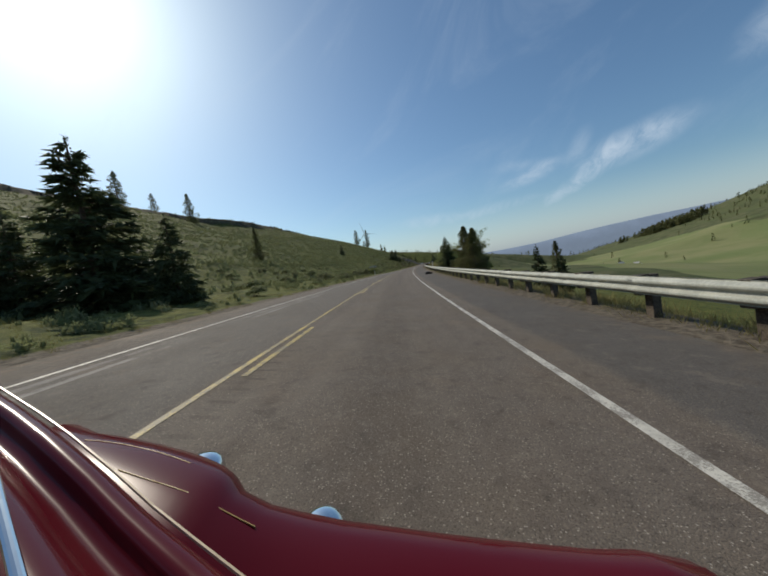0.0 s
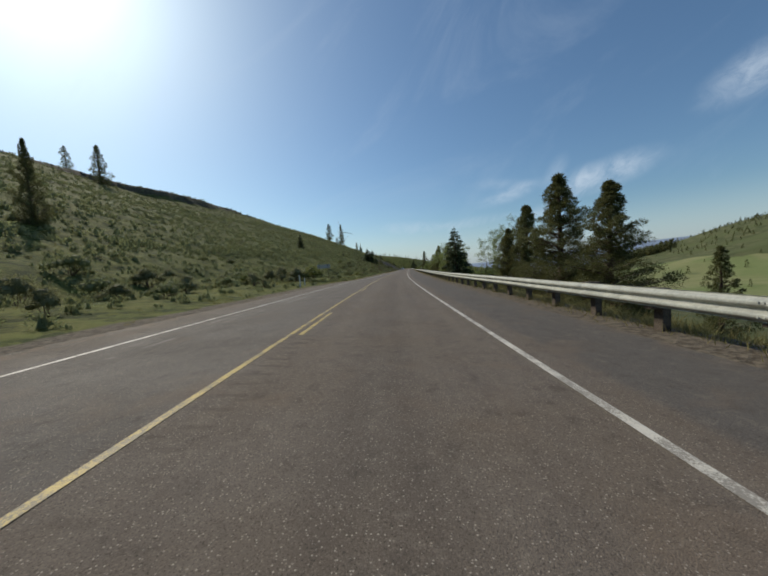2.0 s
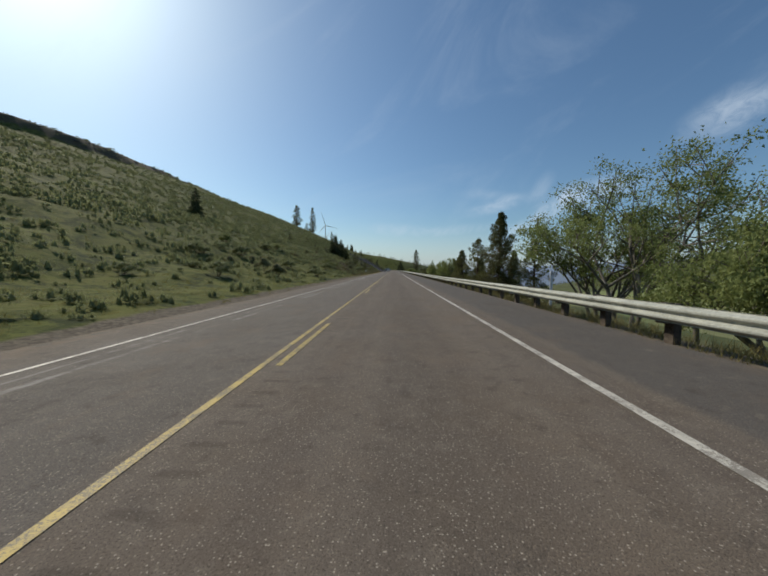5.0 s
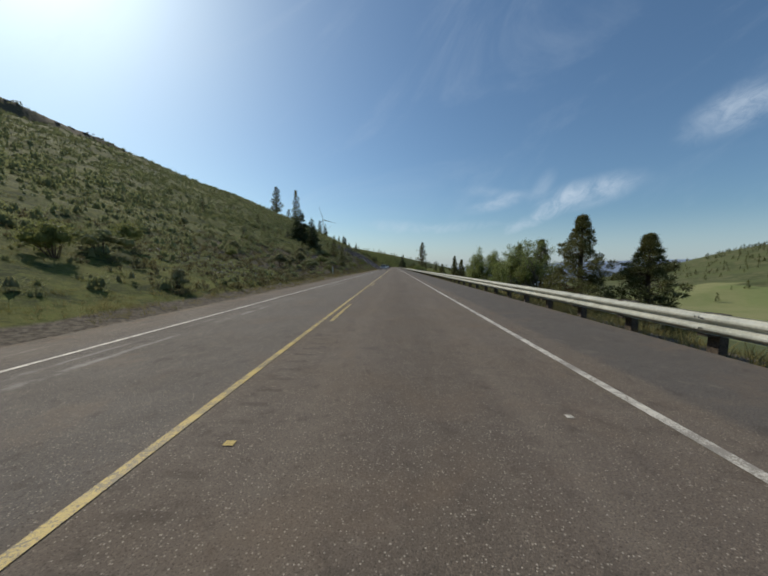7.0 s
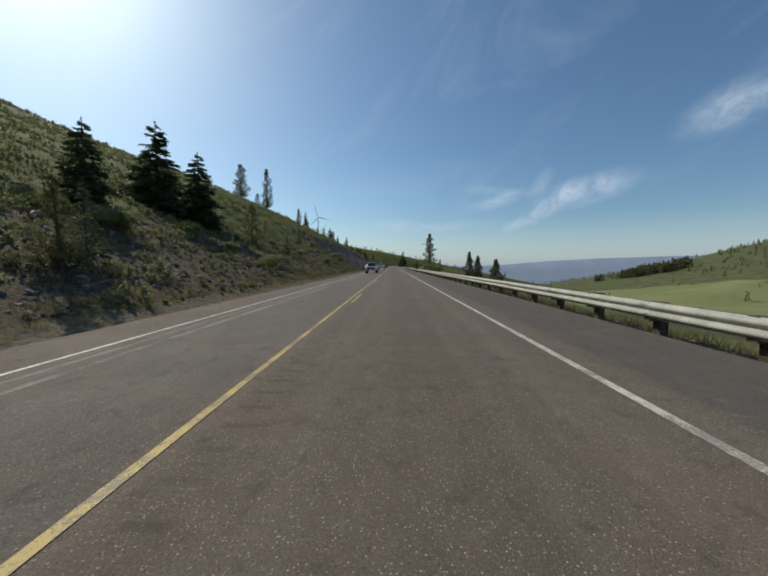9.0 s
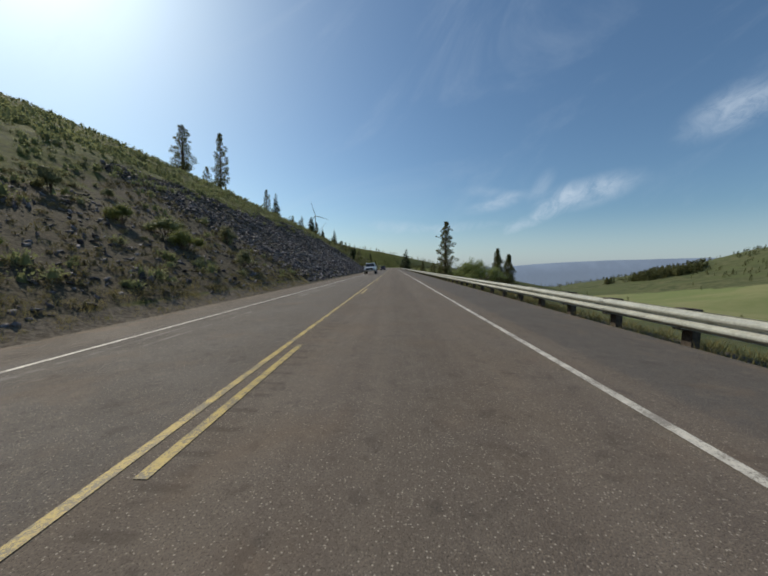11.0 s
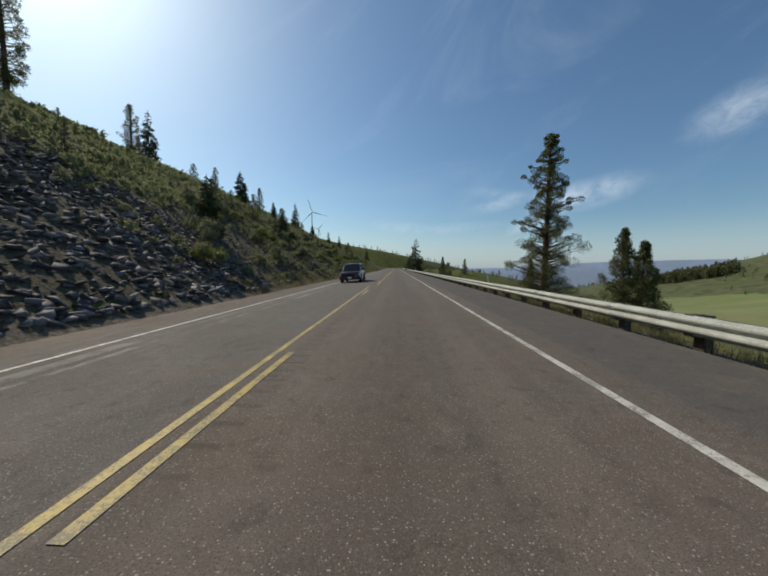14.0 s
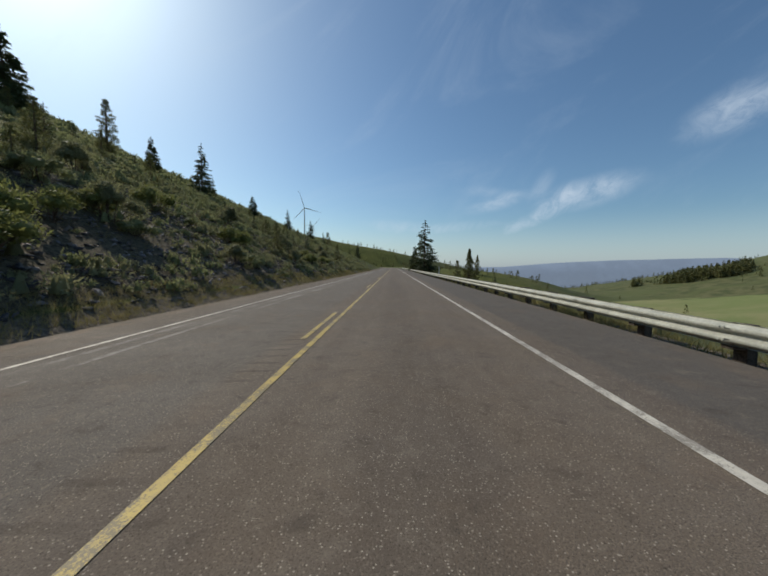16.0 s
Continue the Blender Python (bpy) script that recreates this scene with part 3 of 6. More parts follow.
def beam_mesh():
    """One W-shaped steel beam, 3.9 m long, with its two folds."""
    prof = [(0.00, 0.155), (0.012, 0.150), (0.012, 0.138), (-0.03, 0.118), (-0.075, 0.098), (-0.083, 0.085), (-0.083, 0.062), (-0.075, 0.048), (-0.02, 0.022), (-0.006, 0.008)]
    prof = prof + [(x, -z) for x, z in reversed(prof)]
    prof = [(x, z * 1.14) for x, z in prof]       # deep folds
    th = 0.006
    ring = [(x, z) for x, z in prof] + [(x + th, z) for x, z in reversed(prof)]
    n = len(ring)
    verts = [(x, y, z) for y in (-0.06, 3.83) for x, z in ring]
    faces = [(i, (i + 1) % n, n + (i + 1) % n, n + i) for i in range(n)]
    h = len(prof)
    for base, flip in ((0, False), (n, True)):
        for i in range(h - 1):
            f = (base + i, base + n - 1 - i, base + n - 2 - i, base + i + 1)
            faces.append(f if not flip else f[::-1])
    bolt = len(verts)
    bm = bmesh.new()
    for v in verts:
        bm.verts.new(v)
    bm.verts.ensure_lookup_table()
    for f in faces:
        bm.faces.new([bm.verts[i] for i in f])
    for yb in (0.03, 0.10):
        for zb in (0.10, -0.10):
            tube(bm, (-0.082, yb, zb), (-0.098, yb, zb), 0.018, 0.014, 6)
    bmesh.ops.recalc_face_normals(bm, faces=bm.faces)
    me = bpy.data.meshes.new("beam")
    bm.to_mesh(me)
    bm.free()
    me.materials.append(STEEL)
    return me


def make_guardrail():
    rail = tagged(new("guardrail"), "galvanised steel W-beam guardrail on dark timber posts", "guardrail")
    beam = beam_mesh()
    bm = bmesh.new()
    box(bm, (0.16, 0.20, 1.50), (0.30, 0, 0.01), 0.012)
    post = bpy.data.meshes.new("post")
    bm.to_mesh(post), bm.free()
    bm = bmesh.new()
    box(bm, (0.20, 0.17, 0.40), (0.115, 0, 0.575), 0.010)
    block = bpy.data.meshes.new("spacer_block")
    bm.to_mesh(block), bm.free()
    post.materials.append(POST_WOOD), block.materials.append(POST_WOOD)
    rnd = random.Random(5)
    n = 0
    y = -20.0
    while y < 640:
        f = rail_frame(y)
        nxt = rail_frame(y + 3.81)
        rise = (nxt.translation.z - f.translation.z) / 3.81
        b = part("beam", beam, None, rail)
        b.matrix_basis = f @ pose(0, 0, 0.60 + 0.004 * (n % 2), math.degrees(math.atan(rise)))
        n += 1
        y += 3.81
    y = -20.0
    for k in range(298):
        f = rail_frame(y + 0.06)
        lean = pose(0, 0, rnd.uniform(-0.02, 0.015), rnd.uniform(-1, 1), rnd.uniform(-1.2, 1.2), rnd.uniform(-3, 3))
        p = part("post", post, None, rail)
        p.matrix_basis = f @ lean
        p = part("spacer_block", block, None, rail)
        p.matrix_basis = f @ lean
        y += 1.905
    return rail


make_guardrail()


# ---- foliage ----
def merge(pieces):
    """Joins (verts, faces) arrays of one face size."""
    vs, fs, off = [], [], 0
    for v, f in pieces:
        vs.append(v)
        fs.append(f + off)
        off += len(v)
    return np.concatenate(vs), np.concatenate(fs)


def sprays(rng, centres, dirs, length, width, droop=0.25, broad=False):
    """Small leaf blades, pointed or broad: for each place a blade that points along its direction."""
    n = len(centres)
    d = dirs + rng.normal(0, 0.35, (n, 3))
    d /= np.linalg.norm(d, axis=1)[:, None] + 1e-9
    side = np.cross(d, rng.normal(0, 1, (n, 3)))
    side /= np.linalg.norm(side, axis=1)[:, None] + 1e-9
    ln = (length * rng.uniform(0.6, 1.3, n))[:, None]
    wd = (width * rng.uniform(0.6, 1.3, n))[:, None]
    tip = centres + d * ln + np.array([0, 0, -1]) * ln * droop
    midp = centres + d * ln * 0.45
    if not broad:
        v = np.stack([centres + side * wd, tip, centres - side * wd], 1).reshape(-1, 3)
        return v, np.arange(n * 3).reshape(-1, 3)
    v = np.stack([centres, midp + side * wd, tip, midp - side * wd], 1).reshape(-1, 3)
    k = np.arange(n)[:, None] * 4
    f = k + np.array([[0, 1, 2, 3]])
    return v, f


def lumps(rng, centres, radii, around=6, rows=3, flat=0.85):
    """Uneven rounded masses: the shaded inside of a bush."""
    pieces = []
    for c, r in zip(centres, radii):
        th = np.linspace(-0.9, 1.35, rows + 1)[:, None]
        ph = (np.linspace(0, 2 * np.pi, around, endpoint=False) + rng.uniform(0, 6))[None]
        rr = r * rng.uniform(0.78, 1.12, (rows + 1, around))
        v = np.stack([rr * np.cos(th) * np.cos(ph), rr * np.cos(th) * np.sin(ph), rr * np.sin(th) * flat + 0 * ph], 2).reshape(-1, 3) + c
        f = []
        for i in range(rows):
            for k in range(around):
                q = (i * around + k, i * around + (k + 1) % around, (i + 1) * around + (k + 1) % around, (i + 1) * around + k)
                f += [(q[0], q[1], q[2]), (q[0], q[2], q[3])]
        pieces.append((v, np.array(f)))
    return merge(pieces)


def limb_mesh(name, limbs, mat, sides=6):
    """Tapered bars as one mesh: rows of (start, end, radius, radius)."""
    bm = bmesh.new()
    for a, b, r0, r1 in limbs:
        tube(bm, a, b, r0, r1, sides if r0 > 0.006 else 3, caps=False)
    me = bpy.data.meshes.new(name)
    bm.to_mesh(me)
    bm.free()
    me.materials.append(mat)
    me.shade_smooth()
    return me


def tree_thing(name, trunk, crown, label, group):
    tree = tagged(new(name), label, "tree", group)
    part("trunk", trunk, None, tree)
    part("crown", crown, None, tree)
    return tree


def spruce(seed, label, full=1.0, width=0.19, bare=0.04, mat=None, dense=1.0):
    """A conical conifer one unit high: whorls of drooping boughs with needle sprays."""
    rng = np.random.default_rng(seed)
    limbs = [((0, 0, -0.03), (0.004, 0, 0.5), 0.018, 0.011), ((0.004, 0, 0.5), (0, 0.003, 0.99), 0.011, 0.002)]
    pieces = []
    z = bare
    while z < 0.97:
        rel = (z - bare) / (1 - bare)
        reach = width * (1 - rel) ** 0.85 * (0.55 + 0.45 * min(1, rel * 8)) + 0.012
        for a in rng.uniform(0, 2 * np.pi, max(4, int(7 * (1 - rel) + 4))):
            if rng.uniform() > full:
                continue
            L = reach * rng.uniform(0.55, 1.18)
            out = np.array([np.cos(a), np.sin(a), 0])
            tipz = z - L * rng.uniform(0.10, 0.45) + 0.35 * L * rel
            start, end = np.array([0, 0, z]), out * L + np.array([0, 0, tipz])
            if L > 0.05:
                limbs.append((tuple(start), tuple(start * 0.15 + end * 0.85), 0.0035, 0.001))
            m = max(4, int(dense * 120 * L))
            u = rng.uniform(0.15, 1.0, m) ** 0.75
            c = start + (end - start) * u[:, None]
            spread = (0.22 * L * (1.15 - u))[:, None]
            c = c + rng.normal(0, 1, (m, 3)) * spread * np.array([0.8, 0.8, 0.45])
            dirs = out * 0.9 + np.cross(out, [0, 0, 1]) * rng.normal(0, 0.8, m)[:, None] + np.array([0, 0, -0.1])
            pieces.append(sprays(rng, c, dirs, 0.030 + 0.022 * (1 - rel), 0.0088, 0.2))
        z += 0.024 + 0.014 * rng.uniform()
    c = np.stack([rng.normal(0, 0.004, 20), rng.normal(0, 0.004, 20), rng.uniform(0.93, 1.0, 20)], 1)
    pieces.append(sprays(rng, c, np.tile([0, 0, 1.0], (20, 1)), 0.02, 0.004, 0))
    v, f = merge(pieces)
    return limb_mesh("trunk", limbs, BARK, 5), mesh_of("crown", v, f, [mat or SPRUCE])


def puff_pine(seed, bare, width, clumps, needles, size, cone=0.85, lean=0.0, needle=0.014, mat=None, low=1.42, layer=0.0):
    """A full pine one unit high: limbs that rise outwards, each ending in a rounded puff of needles."""
    rng = np.random.default_rng(seed)
    limbs = [((0, 0, -0.03), (lean * 0.4, 0, 0.45), 0.022, 0.015), ((lean * 0.4, 0, 0.45), (lean * 0.97, 0, 0.97), 0.015, 0.003)]
    pieces = []
    side = rng.uniform(0.75, 1.2, 12)
    for i in range(clumps):
        rel = ((i + rng.uniform()) / clumps) ** low
        a = i * 2.4 + rng.normal(0, 0.4)
        grow = side[int((a % (2 * np.pi)) / 2 / np.pi * 12) % 12] * (0.85 + 0.3 * np.sin(rel * 21 + a) + layer * np.sin(rel * 46))
        R = width * ((1 - rel) ** cone * (0.62 + 0.38 * min(1, rel * 5)) * grow + 0.02)
        rad = R * np.sqrt(rng.uniform(0.15, 1.0))
        z = bare + (0.975 - bare) * rel
        end = np.array([lean * z + np.cos(a) * rad, np.sin(a) * rad, z])
        hub = np.array([lean * z, 0, max(0.02, z - 0.35 * rad)])
        limbs.append((tuple(hub), tuple(end), 0.0042, 0.0014))
        s = size * (0.38 + 0.8 * (1 - rel)) * rng.uniform(0.6, 1.4)
        off = rng.normal(0, 1, (needles, 3))
        off /= np.linalg.norm(off, axis=1)[:, None]
        c = end + off * s * rng.uniform(0.1, 1.0, (needles, 1)) ** 0.5 * [1, 1, 0.72]
        pieces.append(sprays(rng, c, off + [0, 0, 0.45], needle, needle * 0.13, 0.0))
    v, f = merge(pieces)
    return limb_mesh("trunk", limbs, BARK, 6), mesh_of("crown", v, f, [mat or PINE])


def broadleaf(seed, bare=0.2, width=0.30, forks=5, leaves=70, mat=None, thin=1.0, leaf=0.017):
    """A broad-leaved tree one unit high: forking pale limbs and loose leaf clusters with sky between them."""
    rng = np.random.default_rng(seed)
    limbs, ends = [], []

    def grow(p, d, length, r, depth):
        d = d / np.linalg.norm(d)
        e = p + d * length
        limbs.append((tuple(p), tuple(e), r, r * 0.68))
        if depth == 0:
            ends.append(e)
            return
        for k in range(3 if depth > 2 else 2):
            nd = d + rng.normal(0, 0.52, 3) * np.array([1, 1, 0.55]) + np.array([0, 0, 0.14])
            grow(p + d * length * rng.uniform(0.65, 1.0), nd, length * rng.uniform(0.62, 0.88), r * 0.62, depth - 1)
        if depth < 3:
            ends.append(e)

    for k in range(forks):
        a = k * 2 * np.pi / forks + rng.uniform(0, 1)
        d = np.array([np.cos(a) * width * 1.1, np.sin(a) * width * 1.1, 0.9])
        grow(np.array([np.cos(a) * 0.012, np.sin(a) * 0.012, -0.03]), d, bare + rng.uniform(0.06, 0.14), 0.014, 4)
    ends = np.array(ends)
    scale = 1.0 / ends[:, 2].max()
    pieces = []
    for e in ends:
        if rng.uniform() > thin:
            continue
        m = int(leaves * rng.uniform(0.4, 1.2))
        c = e + rng.normal(0, 1, (m, 3)) * np.array([0.028, 0.028, 0.022])
        pieces.append(sprays(rng, c, rng.normal(0, 1, (m, 3)), leaf, leaf * 0.40, 0.2))
    v, f = merge(pieces)
    trunk = limb_mesh("trunk", limbs, PALE_BARK, 5)
    crown = mesh_of("crown", v, f, [mat or LEAF])
    for me in (trunk, crown):
        me.transform(Matrix.Scale(scale, 4))
    return trunk, crown


def aspen(seed, limbs_n=30, leaves=150, width=0.15, bare=0.20, leaf=0.0090, mat=None):
    """A slim airy tree one unit high: a bent pale stem, rising side limbs and loose leaf clusters with sky between them."""
    rng = np.random.default_rng(seed)
    knots = [np.array([0.0, 0.0, -0.03])]
    for z in np.linspace(0.12, 0.97, 8):
        knots.append(np.array([*(knots[-1][:2] + rng.normal(0, 0.012, 2)), z]))
    limbs = [(tuple(a), tuple(b), 0.013 * (1.03 - a[2]), 0.013 * (1.03 - b[2])) for a, b in zip(knots, knots[1:])]
    zs, pts = np.array([k[2] for k in knots]), np.array(knots)
    pieces = []
    for i in range(limbs_n):
        z = bare + (0.95 - bare) * ((i + rng.uniform()) / limbs_n)
        rel = (z - bare) / (1 - bare)
        a = i * 2.4 + rng.normal(0, 0.5)
        reach = width * (0.55 + 0.9 * np.sin(np.pi * min(1, 0.18 + 0.8 * rel))) * rng.uniform(0.55, 1.15)
        hub = np.array([np.interp(z, zs, pts[:, 0]), np.interp(z, zs, pts[:, 1]), z])
        out = np.array([np.cos(a), np.sin(a), rng.uniform(0.25, 0.8)])
        end = hub + out * reach
        bend = hub + (end - hub) * 0.55 + [0, 0, -0.02]
        limbs += [(tuple(hub), tuple(bend), 0.0034, 0.0022), (tuple(bend), tuple(end), 0.0022, 0.0009)]
        for k in range(3):
            twig = bend + (end - bend) * rng.uniform(0.0, 1.0) + rng.normal(0, 0.3, 3) * reach * [1, 1, 0.6]
            limbs.append((tuple(bend), tuple(twig), 0.0014, 0.0006))
            if rng.uniform() < 0.22:
                continue
            m = int(leaves * rng.uniform(0.3, 1.2))
            c = twig + rng.normal(0, 1, (m, 3)) * [0.024, 0.024, 0.020]
            pieces.append(sprays(rng, c, rng.normal(0, 1, (m, 3)), leaf, leaf * 0.42, 0.2))
    v, f = merge(pieces)
    return limb_mesh("trunk", limbs, PALE_BARK, 5), mesh_of("crown", v, f, [mat or LEAF])


def shrub(seed, mat, blades=2300, leaf=0.050, wide=0.5, lobes=11):
    """A rounded shrub one unit high: stems from the ground and a dense leafy crown in lobes."""
    rng = np.random.default_rng(seed)
    a, r = rng.uniform(0, 2 * np.pi, lobes), wide * rng.uniform(0, 1, lobes) ** 0.6
    c = np.stack([np.cos(a) * r, np.sin(a) * r, 0.66 - 0.62 * r ** 1.3 + rng.normal(0, 0.06, lobes)], 1)
    rad = rng.uniform(0.18, 0.31, lobes)
    limbs = [((0.05 * np.cos(q), 0.05 * np.sin(q), -0.03), tuple(p), 0.014, 0.004) for p, q in zip(c, a)]
    which = rng.integers(0, lobes, blades)
    off = rng.normal(0, 1, (blades, 3))
    off /= np.linalg.norm(off, axis=1)[:, None]
    p = c[which] + off * rad[which, None] * rng.uniform(0.55, 1.18, (blades, 1)) * [1, 1, 0.9]
    p[:, 2] = np.maximum(p[:, 2], 0.01)
    v, f = merge([lumps(rng, c, rad * 0.66, 7, 4), sprays(rng, p, off * 0.7 + [0, 0, 0.5] + rng.normal(0, 0.4, (blades, 3)), leaf, leaf * 0.30, 0.15)])
    return limb_mesh("trunk", limbs, BARK, 5), mesh_of("crown", v, f, [mat])


KIT = {
    "spruce_a": ("spruce_tree", spruce(11, ""), "dark green conical spruce on the roadside slope"),
    "spruce_b": ("spruce_tree", spruce(12, "", 1.0, 0.26, 0.0, None, 2.3), "broad dark spruce with boughs to the ground"),
    "spruce_c": ("spruce_tree", spruce(13, "", 0.7, 0.15, 0.08), "slender dark spruce with ragged boughs"),
    "small_pine": ("pine_tree", puff_pine(27, 0.10, 0.30, 46, 60, 0.062, 0.7, 0.03, 0.045), "small young pine growing out of the rocky bank"),
    "small_spruce": ("spruce_tree", spruce(14, "", 0.8, 0.26, 0.03, None, 0.45), "small young conifer among the brush on the bank"),
    "pine_a": ("pine_tree", puff_pine(21, 0.14, 0.215, 140, 110, 0.038, 0.5, 0.0, 0.018), "tall ragged pine with a bare lower stem"),
    "pine_tall": ("pine_tree", puff_pine(25, 0.15, 0.205, 290, 270, 0.031, 0.50, 0.012, 0.0075, None, 1.15, 0.38), "tall dark ponderosa pine with open clumped boughs"),
    "pine_full": ("pine_tree", puff_pine(26, 0.02, 0.34, 520, 140, 0.042, 0.80, 0.01, 0.014, None, 1.6, 0.12), "full dark pine with olive needles down to the guardrail"),
    "pine_mid": ("pine_tree", puff_pine(28, 0.0, 0.38, 340, 110, 0.046, 0.98, 0.01, 0.019, None, 1.75), "broad full pine with rounded olive green clumps"),
    "pine_b": ("pine_tree", puff_pine(22, 0.04, 0.26, 170, 110, 0.040, 0.75, 0.012, 0.019), "bushy dark green pine with uneven clumps"),
    "pine_c": ("pine_tree", puff_pine(23, 0.12, 0.195, 120, 95, 0.037, 0.55, -0.02, 0.019), "slim pine standing on the ridge"),
    "pine_d": ("pine_tree", puff_pine(24, 0.03, 0.36, 130, 100, 0.050, 0.6, 0.0, 0.024), "wide low pine branching near the ground"),
    "leaf_a": ("cottonwood_tree", broadleaf(31, leaves=80, leaf=0.014), "light green cottonwood with open airy crown"),
    "aspen_a": ("aspen_tree", aspen(37), "slim airy aspen with pale stem and loose green leaves"),
    "aspen_b": ("aspen_tree", aspen(38, 22, 105, 0.13, 0.28), "sparse aspen with bare twigs and few leaves"),
    "leaf_b": ("cottonwood_tree", broadleaf(32, 0.26, 0.20, 3, 95, thin=0.8, leaf=0.012), "sparse cottonwood with bare pale twigs"),
    "shrub_a": ("shrub", shrub(34, SHRUB_LEAF), "rounded bright green shrub on the verge"),
    "shrub_b": ("shrub", shrub(35, BRUSH), "rounded dark green shrub on the bank"),
    "shrub_c": ("shrub", shrub(36, SAGE, 2600, 0.042, 0.6, 13), "spreading grey-green sage shrub on the dry hillside"),
    "leaf_c": ("bushy_tree", broadleaf(33, 0.12, 0.42, 5, 120, thin=0.85, leaf=0.0125), "bright green bushy broadleaf tree behind the guardrail"),
}
STOCK = {}


def plant(kind, x, y, height, wide=1.0, turn=0.0, sink=0.0, z=None):
    """A tree of that kind and height with its foot on the ground."""
    z = float(ground_z(x, y)) - sink if z is None else z
    m = pose(x, y, z, 0, 0, turn) @ Matrix.Diagonal((height * wide, height * wide, height, 1))
    if kind not in STOCK:
        name, (trunk, crown), label = KIT[kind]
        STOCK[kind] = tree_thing(name, trunk, crown, label, name.replace("_", " ") + "s along the road")
        STOCK[kind].matrix_basis = m
        return STOCK[kind]
    ob = copy_thing(STOCK[kind], Matrix.Identity(4))
    ob.matrix_basis = m
    return ob


